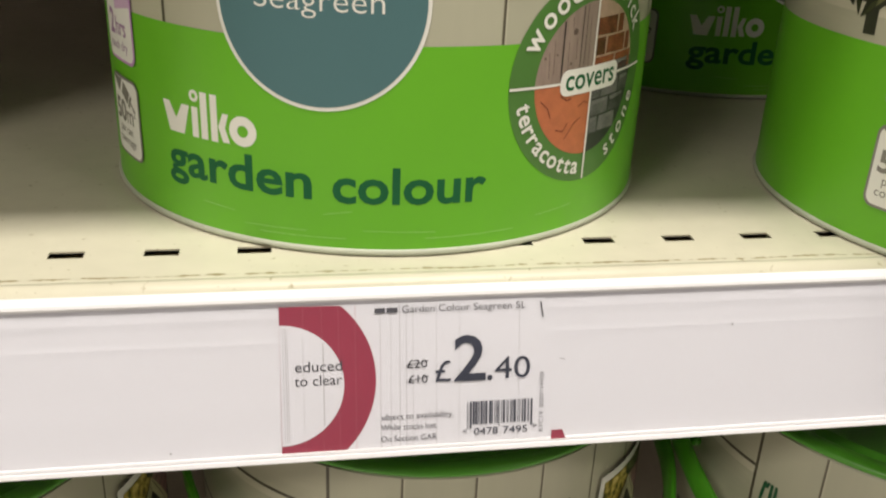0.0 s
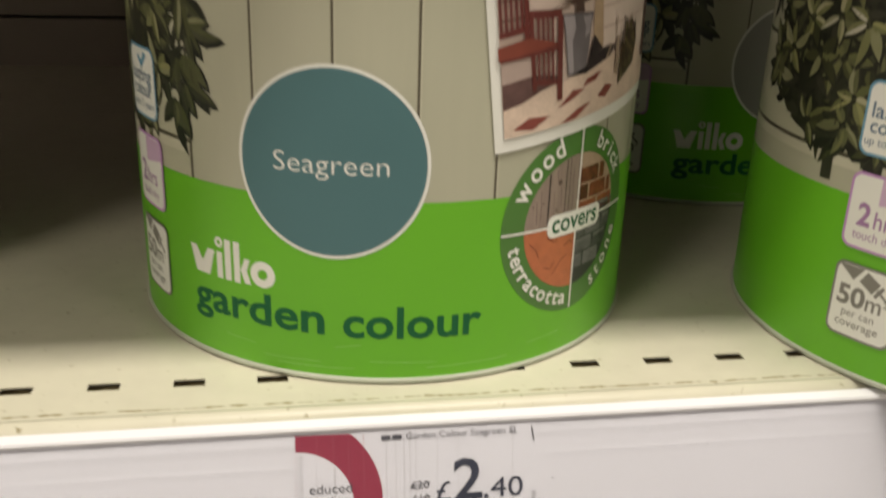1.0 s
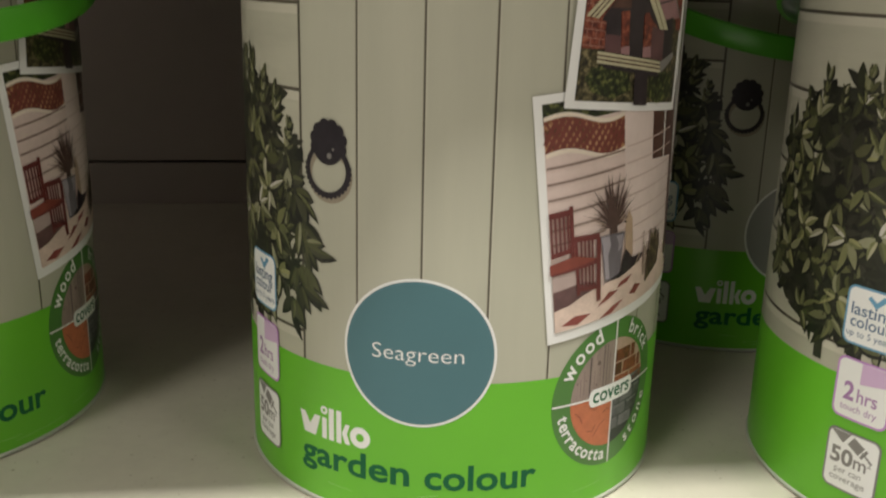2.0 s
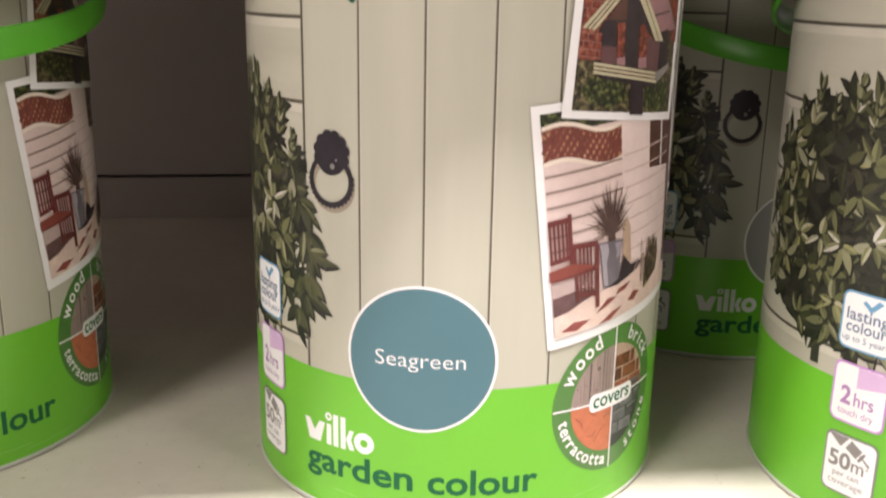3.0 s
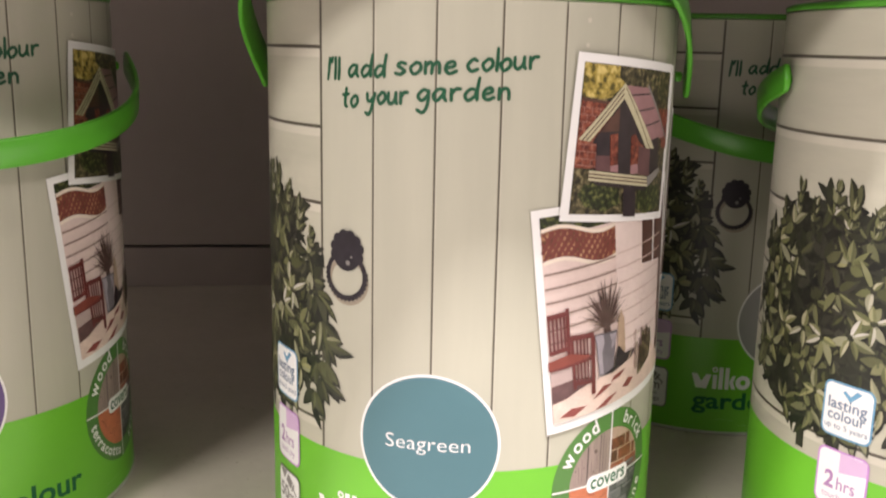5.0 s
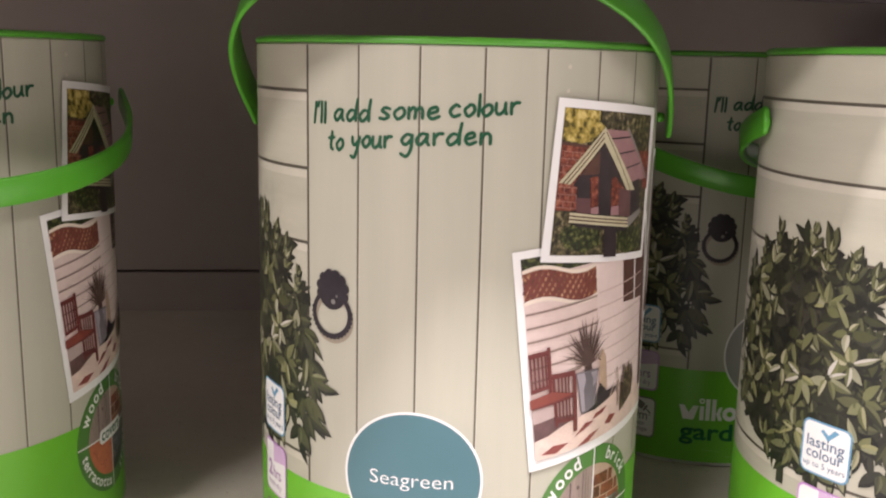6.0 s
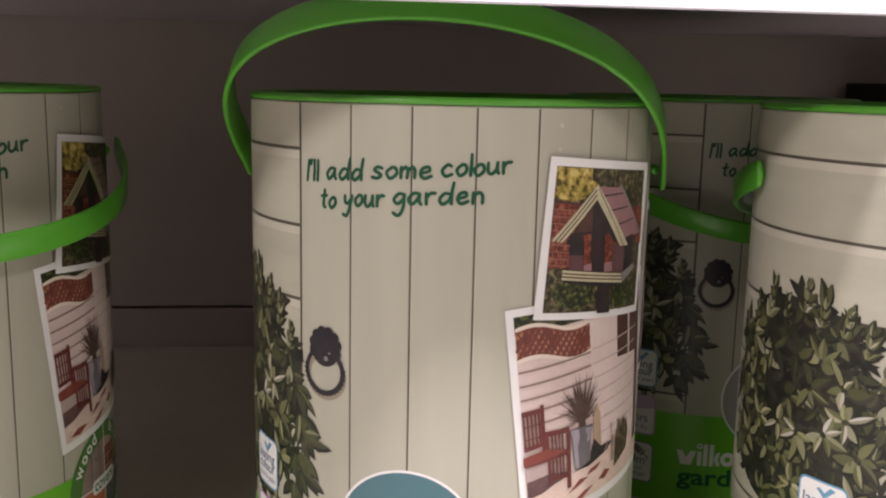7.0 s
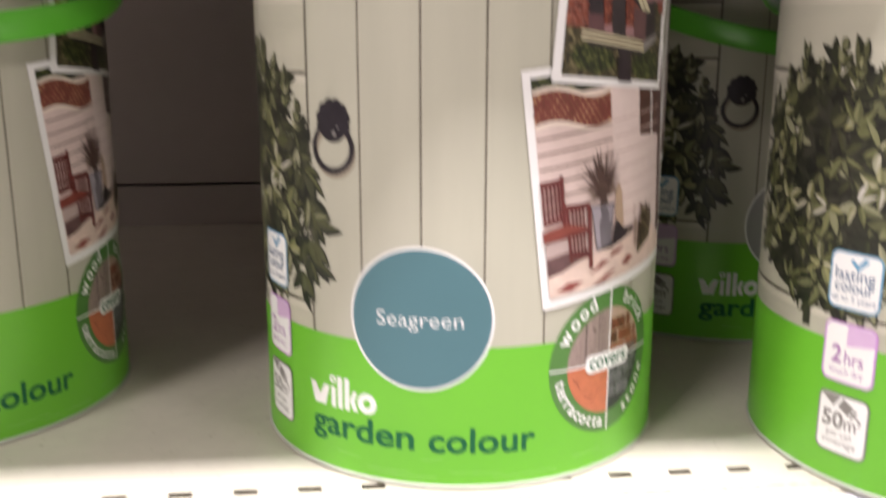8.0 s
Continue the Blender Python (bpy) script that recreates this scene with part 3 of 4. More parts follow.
PEN["t"] = [[(0.3, 1.65), (0.24, 0.3), (0.5, 0)], [(-0.1, 1.05), (0.62, 1.12)]]
PEN["y"] = [[(0, 1), (0.1, 0.42), (0.4, 0.3), (0.72, 0.7)], [(0.82, 1), (0.65, 0.0), (0.35, -0.85), (-0.05, -0.7)]]
PEN["g"] = [[(0.8, 0.9), (0.4, 1.0), (0.05, 0.5), (0.35, 0.1), (0.75, 0.5), (0.82, 0.95)], [(0.82, 0.95), (0.8, -0.3), (0.5, -0.95), (0.05, -0.7)]]
PEN["n"] = [[(0, 1), (0.05, 0)], [(0.05, 0.55), (0.4, 0.98), (0.7, 0.7), (0.76, 0)]]


def flowing(points, n=5):
    """Points along a smooth curve through the given ones."""
    ps = [Vector(p) for p in points]
    ps = [ps[0] * 2 - ps[1]] + ps + [ps[-1] * 2 - ps[-2]]
    out = []
    for k in range(1, len(ps) - 2):
        p0, p1, p2, p3 = ps[k - 1:k + 3]
        for i in range(n):
            t = i / n
            out.append(0.5 * (2 * p1 + (p2 - p0) * t + (2 * p0 - 5 * p1 + 4 * p2 - p3) * t * t + (3 * p1 - p0 - 3 * p2 + p3) * t ** 3))
    return out + [ps[-2]]


def pen_word(text, x0, x1, y0, high, width, r):
    """One handwritten word as ribbons with round ends, from x0 to x1."""
    at, strokes = 0.0, []
    for c in text:
        wide = max(p[0] for s in PEN[c] for p in s)
        lift = r.uniform(-0.06, 0.06)
        for s in PEN[c]:
            strokes.append([(at + q.x, q.y + lift) for q in flowing(s)])
        at += wide + (0.22 if c in "I'l" else 0.30)
    k = (x1 - x0) / (at - 0.28)
    polys = []
    for s in strokes:
        pts = [Vector((x0 + x * k + 0.09 * y * high, y0 + y * high + 0.045 * x * k)) for x, y in s]
        pressed = [width * (0.85 + 0.2 * math.sin(2.0 * i / len(pts) + r.uniform(0, 0.6))) for i in range(len(pts))]
        left, right = [], []
        for i, p in enumerate(pts):
            d = (pts[min(i + 1, len(pts) - 1)] - pts[max(i - 1, 0)]).normalized()
            o = Vector((-d.y, d.x)) * pressed[i] / 2
            left.append(p + o)
            right.append(p - o)
        for i in range(len(pts) - 1):
            polys.append([tuple(left[i]), tuple(right[i]), tuple(right[i + 1]), tuple(left[i + 1])])
        polys += [disc(pts[0].x, pts[0].y, width * 0.42, 8), disc(pts[-1].x, pts[-1].y, width * 0.42, 8)]
    return polys


pen = random.Random(4)
script = []
for text, a, b, z in (("I'll", -44.7, -41.5, 200.2), ("add", -38.4, -28.4, 201.1), ("some", -25.8, -11.2, 202.6), ("colour", -9.0, 7.5, 204.5), ("to", -40.0, -35.8, 190.5), ("your", -33.2, -22.8, 191.9), ("garden", -20.4, 0.9, 193.8)):
    script += pen_word(text, a * DEG, b * DEG, z, 4.0, 1.22, pen)
wrap(sheet(*script, step=0.04 / len(script)), "slogan", PENGREEN, tin, 0.26, "green handwritten slogan")

# round badge in four quarters
BX, BZ = 35.5 * DEG, 44.7
badge = wrap(sheet(disc(BX, BZ, 29.2)), "covers_badge", OLIVE, tin, 0.26, "olive green round badge of four materials")
IR = 21.2
wrap(sheet([(BX, BZ)] + arc(BX, BZ, IR, 90, 180)), "wood_quarter", WOODQ, badge, 0.32)
wrap(sheet([(BX, BZ)] + arc(BX, BZ, IR, 180, 270)), "terracotta_quarter", TERRA, badge, 0.32)
wrap(sheet([(BX, BZ)] + arc(BX, BZ, IR, 0, 90)), "brick_quarter", MORTAR, badge, 0.32)
wrap(sheet([(BX, BZ)] + arc(BX, BZ, IR, 270, 360)), "stone_quarter", SLATEJOINT, badge, 0.32)
wrap(sheet(*[rect(BX - x, BZ + 1, BX - x + w, BZ + math.sqrt(IR * IR - x * x) - 0.3) for x, w in ((12.9, 0.5), (6.1, 0.3), (4.5, 0.22))]), "wood_gap", INTERIOR, badge, 0.38)
wrap(sheet(*[disc(BX - x, BZ + z, r, 10) for x, z, r in ((8.6, 13.6, 0.9), (18.6, 7.4, 0.35), (14.6, 8.0, 0.3), (9.4, 5.2, 0.4))], *[bar(BX - x, BZ + z, BX - x - 0.3, BZ + z + n, 0.16) for x, z, n in ((17.0, 2, 7), (15.4, 3, 9), (10.4, 2, 9), (7.6, 6, 6), (2.6, 3, 14), (9.6, 14.5, 3))]), "wood_knot", WOODKNOT, badge, 0.38)
cracks = [[(-19, -4), (-16.4, -6.2), (-15.2, -9.0)], [(-9.4, -15.8), (-6.0, -11.6), (-3.4, -10.4)], [(-13.0, -12.6), (-10.2, -13.4), (-8.6, -11.2)], [(-5.0, -7.2), (-2.6, -6.0), (-1.0, -6.6)], [(-12.2, -3.4), (-9.6, -4.8), (-8.0, -4.4)]]
wrap(sheet(*[bar(BX + p[0], BZ + p[1], BX + q[0], BZ + q[1], 0.34) for line in cracks for p, q in zip(line, line[1:])]), "terracotta_crack", TERRACRACK, badge, 0.38)


def brick_field(z0, z1, wide, high, gap, flip):
    polys = []
    row = 0
    z = z0
    while z < z1:
        x = -wide * (0.5 if row % 2 else 0.0)
        while x < IR:
            a, b = max(x + gap, 0.4), min(x + wide - gap, IR)
            lo, hi = z + gap, z + high - gap
            far = max(abs(lo), abs(hi))
            if far < IR - 0.4:
                b = min(b, math.sqrt(IR * IR - far * far))
                if b - a > 0.8:
                    j = rng.uniform(-0.25, 0.25)
                    polys.append([(BX + a, BZ + lo + j * 0.5), (BX + b, BZ + lo - j * 0.4), (BX + b - 0.2, BZ + hi + j * 0.3), (BX + a + 0.2, BZ + hi - j * 0.5)])
            x += wide
        z += high
        row += 1
    return polys


for shape in brick_field(0.4, IR, 10.2, 5.4, 0.28, 1):
    wrap(sheet(shape), "printed_brick", BRICKQ, badge, 0.38)
for shape in brick_field(-IR, 0.0, 9.6, 5.0, 0.26, -1):
    wrap(sheet(shape), "printed_stone", SLATEQ, badge, 0.38)
    (x0, z0), (x1, z1) = shape[3], shape[2]
    wrap(sheet([(x0, z0), (x1, z1), (x1 - 0.6, z1 - 0.9), (x0 + 0.5, z0 - 1.3)]), "stone_edge", SLATELIT, badge, 0.40)
wrap(sheet(rect(BX - 0.35, BZ - 29, BX + 0.35, BZ + 29), rect(BX - 29, BZ - 0.35, BX - 10, BZ + 0.35), rect(BX + 10, BZ - 0.35, BX + 29, BZ + 0.35)), "white_cross", WHITE, badge, 0.42)
wrap(sheet(rounded(BX - 12.6, BZ - 3.6, BX + 12.6, BZ + 3.6, 2.6)), "covers_plate", WHITE, badge, 0.46)
bm = bmesh.new()
lettering(bm, "covers", BX - 10.7, BX + 10.7, BZ - 2.1, 6.2, 0.014)
wrap(bm, "covers_lettering", DEEP, badge, 0.50)
bm = bmesh.new()
ring_text(bm, "wood", BX, BZ, 25.1, 160, 107, 8.2, 0.018, False)
ring_text(bm, "brick", BX, BZ, 25.1, 72, 25, 7.6, 0.012, False)
ring_text(bm, "terracotta", BX, BZ, 25.1, 189, 265, 7.0, 0.02, True)
ring_text(bm, "stone", BX, BZ, 25.1, 292, 344, 7.2, 0.012, True)
wrap(bm, "badge_lettering", WHITE, badge, 0.44)


# photographs printed on the tin
def photo(name, x, y, turn, w, h, base, label):
    """A white-edged snapshot with its foot corner at x, y; returns a way to add printed shapes in its own millimetres."""
    top = wrap(sheet(*turned([rect(0, 0, w, h)], x, y, turn)), name, WHITE, tin, base, label)
    count = [0]

    def add(piece, material, *polys):
        count[0] += 1
        for k, poly in enumerate(turned(polys, x, y, turn)):
            wrap(sheet(poly), piece, material, top, base + 0.05 + 0.025 * count[0] + 0.012 * k / len(polys))
    return add


def wavy(top, low, x0=3.2, x1=36.0, n=14):
    f = lambda v: 1.6 * math.sin((v - 3) / 33 * 2 * math.pi) - (v - 3) * 0.09
    xs = [x0 + (x1 - x0) * k / n for k in range(n + 1)]
    return [(v, low + f(v)) for v in xs] + [(v, top + f(v)) for v in reversed(xs)]


add = photo("bench_photo", 13.9 * DEG, 69.4, 6.8, 78.0, 87.0, 0.54, "snapshot of a red bench on a pale patio")
add("boarded_wall", PINKWALL, rect(3, 4, 75, 84))
add("shrubs", SHRUB, rect(3, 77, 37, 84))
add("trellis_back", TRELLISGAP, wavy(78.5, 67.0))
lat = []
for k in range(15):
    x = 1.0 + k * 2.6
    lo, hi = max(3.2, x), min(36.0, x + 7)
    f = lambda v: 1.6 * math.sin((v - 3) / 33 * 2 * math.pi) - (v - 3) * 0.09
    if hi - lo > 2:
        lat.append(bar(lo, 67.2 + (lo - x) * 1.5 + f(lo), hi, 67.2 + (hi - x) * 1.5 + f(hi), 1.5))
        lat.append(bar(lo, 78.0 - (lo - x) * 1.5 + f(lo), hi, 78.0 - (hi - x) * 1.5 + f(hi), 0.8))
add("trellis_bar", TRELLIS, *lat)
add("trellis_cap", CREAMCAP, wavy(79.7, 78.2), wavy(67.6, 66.0))
add("pillar", PALEWALL, rect(36.0, 22, 53.2, 84))
add("side_wall", PALEWALL, [(53.2, 20), (71.5, 17), (71.5, 53.5), (53.2, 56)])
add("window", BROWN, [(53.2, 55.7), (72, 52.5), (72, 84), (53.2, 84)])
add("window_bar", WHITE, rect(62.6, 53.8, 63.6, 84))
add("door_edge", BROWN, [(70.5, 12), (75, 12), (75, 84), (71.0, 84)])
add("board_line", LINE, *[bar(3.2, z, 35.8 if k < 3 else (33 if k < 4 else 26), z + 0.7, 0.75) for k, z in enumerate((62.6, 57.1, 51.7, 46.4, 41.0, 35.9))])
add("faint_line", LINESOFT, *[bar(37, z, 70.5, z - 0.2, 0.5) for z in (64, 58, 52, 46, 40, 34, 28)])
add("ochre_wall", OCHRE, [(35.6, 21), (39.4, 20.5), (40.6, 24), (40.2, 37), (38.4, 41), (36.2, 38)])
add("patio", STONE, [(3, 4), (75, 4), (75, 9), (62, 19), (44, 20), (22, 16), (3, 20)])
add("shaded_wall", SHADED, [(3, 18), (12.4, 19.0), (12.6, 26), (3, 25.4)])
add("bench_shadow", FLOORSHADE, [(3, 12.0), (9, 13), (15, 15.2), (21, 16.6), (21, 18.6), (12, 20.0), (3, 19.0)])
add("patio_tile", TILE, [(5.5, 6.0), (12, 4.9), (18, 7.6), (11, 8.4)], [(22, 4.2), (28, 4.4), (35, 8.0), (29, 7.2)], [(38, 8.5), (42, 7.4), (46, 10.0), (42, 11.2)], [(21, 9), (26, 10.2), (32, 12.4), (27, 13)], [(31, 13), (37, 13.8), (40, 16), (33, 15)])
add("pot", POT, [(23.0, 35.0), (35.6, 33.6), (34.6, 30.0), (32.4, 17.0), (25.0, 17.4), (24.0, 31.0)])
add("pot_light", POTLIT, [(23.4, 34.4), (27.6, 34.0), (28.2, 30.5), (26.8, 27.0), (27.2, 18.0), (25.4, 18.2), (24.3, 31.0)], [(31.0, 33.2), (34.8, 32.9), (33.8, 28.2), (31.8, 27.0), (32.2, 30.0)])
add("pot_foot", INTERIOR, [(26.2, 17.2), (32.6, 16.8), (37.5, 18.6), (36.0, 21.0), (33.0, 19.0)])
add("dark_corner", INTERIOR, [(33, 17), (44, 19.2), (47, 22), (40, 22.4), (36, 27), (34.0, 22)])
spikes, dry = [], []
for k in range(44):
    a = radians(8 + 164 * k / 43 + rng.uniform(-6, 6))
    n = rng.uniform(13, 20.5) * (0.62 + 0.38 * math.sin(a))
    c, s = math.cos(a), math.sin(a)
    sag = rng.uniform(0.0, 2.4) * abs(c)
    blade = [(29.6 - s * 0.5, 37 + c * 0.5), (29.6 + s * 0.5, 37 - c * 0.5), (29.6 + c * n * 0.6 + s * 0.42, 37 + s * n * 0.62), (29.6 + c * n, 37 + s * n - sag), (29.6 + c * n * 0.6 - s * 0.42, 37 + s * n * 0.62)]
    (dry if s < 0.55 and k % 2 else spikes).append(blade)
add("dry_leaf", PALESPIKE, *dry)
add("spiky_leaf", SPIKE, *spikes, [(27.8, 34.6), (31.6, 34.2), (31.0, 39.5), (28.6, 39.8)])
add("bench_rail", BENCH, bar(2.9, 46.3, 11.2, 46.6, 2.0), bar(2.9, 32.2, 11.2, 33.0, 1.7), *[bar(x, 32.5, x, 46.5, 0.85) for x in (3.5, 5.1, 6.7, 8.3, 9.8)], bar(11.2, 30.0, 11.4, 48.6, 1.5),
    bar(12.0, 36.6, 22.8, 35.4, 2.0), bar(13.0, 15.8, 12.7, 36.0, 1.3), bar(21.6, 11.4, 22.4, 35.0, 1.9), bar(2.6, 26.2, 22.2, 26.8, 2.2), *[bar(x, 18.0, x + 0.2, 35.4, 0.8) for x in (14.6, 16.2, 17.8, 19.4)], bar(13, 18.0, 21.6, 16.8, 1.4))
add("bench_seat", SEAT, [(2.2, 25.6), (12.5, 26.4), (22, 27.4), (12.0, 30.6), (2.2, 29.2)])
add("dry_plant", DARKSHRUB, [(49, 9.5), (60, 13.5), (62, 20), (60.6, 27), (58.6, 23), (57.4, 29), (55.6, 24), (53.8, 28.6), (52.6, 21), (50.4, 22), (49.6, 15)])
add("dry_stalk", BROWN, *[bar(x, z, x + d, z + n, 0.6) for x, z, d, n in ((50.4, 11, 0.8, 14), (53.0, 12, -0.4, 17), (55.0, 13, 1.0, 14), (57.6, 14, 0.5, 13), (59.6, 15, 0.8, 10))])
add("pale_tool", PALESPIKE, bar(47.6, 13, 48.4, 24, 1.9), bar(42.0, 19, 44.4, 22.6, 0.9), bar(47.2, 25, 47.6, 30, 0.5))

add = photo("birdhouse_photo", 14.2 * DEG, 152.0, -4.6, 61.0, 60.0, 1.30, "snapshot of a pink-roofed wooden bird table")
add("hedge", DARKSHRUB, [(2.8, 56.8), (56.4, 56.9), (57.8, 2.8), (3.5, 2.7)])
add("yellow_leaves", YELLOWSHRUB, [(2.8, 56.7), (19.1, 56.6), (19.4, 52.5), (23.0, 50.8), (16.1, 45.3), (11.9, 44.3), (3.3, 45.1)])
add("brick_wall", REDBRICK, [(3.3, 44.5), (16.4, 43.7), (21.1, 18.6), (3.4, 19.1)], [(28.3, 34.1), (36.5, 34.0), (40.2, 18.0), (31.1, 18.3)], [(46.4, 42.8), (57.1, 42.8), (58.3, 27.9), (53.2, 28.0)])
add("brick_joint", BRICKLINE, *[bar(3.3, z, 17.0, z - 0.5, 0.22) for z in (41.2, 38.6, 36.0, 33.4, 30.8, 28.2, 25.6, 23.0, 20.6)], *[bar(x + (k % 2) * 1.6, 38.7 - 2.6 * k, x + (k % 2) * 1.6, 41.0 - 2.6 * k, 0.2) for k in range(8) for x in (4.8, 8.4, 12.0)])
add("coping", BROWN, bar(3.4, 43.9, 15.1, 43.3, 1.1))
add("low_shrubs", DARKSHRUB, [(3.4, 19.4), (57.2, 20.4), (57.7, 3.0), (3.7, 2.8)])
add("shrub", SHRUB, [(8.2, 13.4), (15.1, 14.6), (25.3, 12.0), (26.7, 7.0), (18.8, 3.8), (9.4, 5.7), (6.1, 10.0)], [(36.0, 10.9), (42.5, 13.2), (54.0, 13.8), (56.8, 5.5), (43.4, 2.5), (36.5, 5.1)])
add("roof_slats", PINKROOF, [(23.1, 50.1), (36.8, 50.0), (55.7, 32.4), (42.1, 30.5)])
add("slat_line", INTERIOR, bar(26.3, 46.7, 38.4, 47.9, 0.6), bar(31.4, 41.2, 42.7, 42.9, 0.6), bar(37.1, 35.9, 48.2, 38.2, 0.6))
add("roof_end", GREYEDGE, bar(36.2, 51.0, 56.2, 31.9, 0.9))
add("far_side", INTERIOR, [(40.8, 30.3), (48.9, 32.1), (51.2, 20.2), (43.7, 17.9)])
add("gable", INTERIOR, [(22.8, 45.3), (11.8, 31.8), (9.7, 28.7), (11.8, 28.3), (12.1, 24.1), (18.8, 23.9), (17.5, 31.9), (21.4, 32.7), (23.8, 17.4), (30.6, 16.9), (28.8, 31.9), (33.7, 30.4), (39.1, 27.6), (37.6, 29.7)])
add("gable_boards", BROWN, [(21.0, 42.3), (17.4, 38.4), (13.0, 32.8), (21.8, 33.4)])
add("side_panel", PINKPANEL, [(11.9, 24.4), (18.7, 24.3), (19.5, 18.6), (12.5, 18.8)], [(33.9, 28.3), (42.3, 27.8), (43.6, 17.1), (35.2, 17.8)])
add("far_brick", REDBRICK, [(17.9, 32.1), (21.4, 32.6), (22.8, 21.4), (19.7, 20.9)], [(29.2, 32.3), (31.3, 32.6), (33.7, 30.4), (34.6, 23.9), (30.6, 22.2)])
add("floor_light", PINKROOF, [(19.3, 20.6), (23.1, 21.4), (23.6, 18.5), (19.6, 18.6)], [(30.1, 21.2), (34.6, 21.8), (35.4, 18.1), (30.6, 17.9)])
add("gable_trim", CREAMWOOD, [(22.2, 50.9), (3.5, 29.6), (8.4, 29.1), (22.6, 45.3)], [(22.2, 50.9), (21.5, 47.6), (22.6, 45.3), (39.1, 27.6), (45.2, 27.7)])
add("trim_line", BROWN, bar(21.9, 48.9, 5.1, 29.3, 0.5), bar(22.2, 47.0, 6.8, 29.3, 0.5), bar(22.8, 49.4, 41.6, 27.8, 0.35))
add("tray", CREAMWOOD, [(9.6, 18.9), (41.7, 16.8), (42.8, 13.1), (9.7, 15.2)])
add("tray_side", GREYEDGE, [(41.7, 16.8), (51.8, 20.6), (52.3, 18.5), (42.8, 13.1)])
add("tray_line", BROWN, bar(9.4, 17.7, 42.1, 15.7, 0.5), bar(9.6, 16.4, 42.4, 14.4, 0.5))
add("tray_shade", INTERIOR, [(11.5, 15.0), (42.0, 13.0), (40.9, 11.8), (13.0, 13.7)])
add("post", INTERIOR, [(27.3, 13.2), (34.5, 12.8), (36.2, 1.9), (28.7, 2.0)])

add = photo("dark_photo", 60.6 * DEG, 118.0, -3.0, 40.0, 72.0, 0.40, "partly hidden snapshot of dark woodwork")
add("dark_woodwork", BROWN, rect(3, 3, 37, 69))
add("pale_panel", PALEWALL, rect(8, 10, 34, 40))

# bay tree in print
OX, OZ = -78.0 * DEG, 116.0


def leaf(x, y, a, n, w, bend, start=0.0, whole=True):
    """A pointed leaf from its stalk at x, y, or its part past start; whole=False: the upper half alone."""
    c, s = math.cos(a), math.sin(a)
    edge, low, rib = [], [], []
    for t, k in ((0.0, 0.10), (0.14, 0.50), (0.30, 0.86), (0.48, 1.0), (0.66, 0.86), (0.82, 0.52), (0.93, 0.22), (1.0, 0.0)):
        if t < start:
            continue
        m = bend * n * t * (1 - t)
        for out, f in ((edge, k), (low, -k), (rib, 0.0)):
            d = m + f * w / 2
            out.append((x + c * n * t - s * d, y + s * n * t + c * d))
    return edge + low[-2::-1] if whole else edge + rib[-2::-1]


CROWN = ((161, 8), (155, 18), (145, 27), (130, 30), (114, 31), (95, 31), (84, 28), (74, 21), (68, 10))


def in_crown(x, y):
    """Half the crown's width, in degrees round the tin, grows and shrinks with the height."""
    for (z0, w0), (z1, w1) in zip(CROWN, CROWN[1:]):
        if z1 <= y <= z0:
            return abs(x - OX) < DEG * (w0 + (w1 - w0) * (z0 - y) / (z0 - z1)) * (1 + 0.1 * math.sin(y * 0.9 + x * 0.2))
    return False


mass = []
for side in (1, -1):
    for k in range(60):
        z = 70 + 88 * k / 59
        for (z0, w0), (z1, w1) in zip(CROWN, CROWN[1:]):
            if z1 <= z <= z0:
                w = (w0 + (w1 - w0) * (z0 - z) / (z0 - z1)) * DEG
        mass.append((OX + side * w * (0.74 + 0.10 * math.sin(k * 1.9 + side) + 0.05 * math.sin(k * 4.3)), z))
    if side == 1:
        right = mass
        mass = []
tree = wrap(sheet(right + mass[::-1]), "bay_tree", LEAFDARK, tin, 0.20, "dark leafy bay tree print")
TONES = [LEAFDARK, LEAFSHADE, LEAF, LEAFLIT, LEAFSHEEN]
layers = [[] for _ in TONES]


def tuft(r, x, y, aim, spread, count, long0, long1, tone, height, broad=0.32):
    """A spray of leaves about one stalk, paler towards their tips; height: its place in the pile, in millimetres."""
    for k in range(count):
        a = aim + spread * ((k + 0.5) / count - 0.5) + r.uniform(-0.25, 0.25)
        n = r.uniform(long0, long1) * (0.62 + 0.38 * abs(math.cos(1.1 * (a - aim))))
        w, bend = r.uniform(long0, long1) * broad * r.uniform(0.8, 1.2), r.uniform(-0.4, 0.4)
        own = min(max(tone + r.choice((-1, 0, 0, 0, 1)), 0), 3)
        up = height + 0.0010 * k / count
        if tone:
            layers[0].append((leaf(x + 0.4, y - 0.7, a, n * 1.06, w * 1.25, bend), height - 0.0008))
        layers[max(own - 2, 0)].append((leaf(x, y, a, n, w, bend), up))
        if own:
            layers[own].append((leaf(x, y, a, n, w * 0.96, bend, 0.14), up + 0.0010))
            if r.random() < 0.6:
                layers[own + 1].append((leaf(x, y, a, n * 0.97, w * 0.9, bend, 0.14, False), up + 0.0018))


grow = random.Random(11)
spots = []
while len(spots) < 190:
    x, y = OX + grow.uniform(-60, 60), OZ + grow.uniform(-48, 50)
    if in_crown(OX + (x - OX) * 1.08, OZ + (y - OZ) * 1.06):
        spots.append((x, y))
for k, (x, y) in enumerate(spots):
    rank = k / len(spots)
    tuft(grow, x, y, grow.uniform(0, 6.283), grow.uniform(3.2, 6.0), grow.randint(4, 6), 6.5, 12.0, 0 if rank < 0.6 else grow.choice((0, 0, 1)), 0.21 + 0.05 * rank)
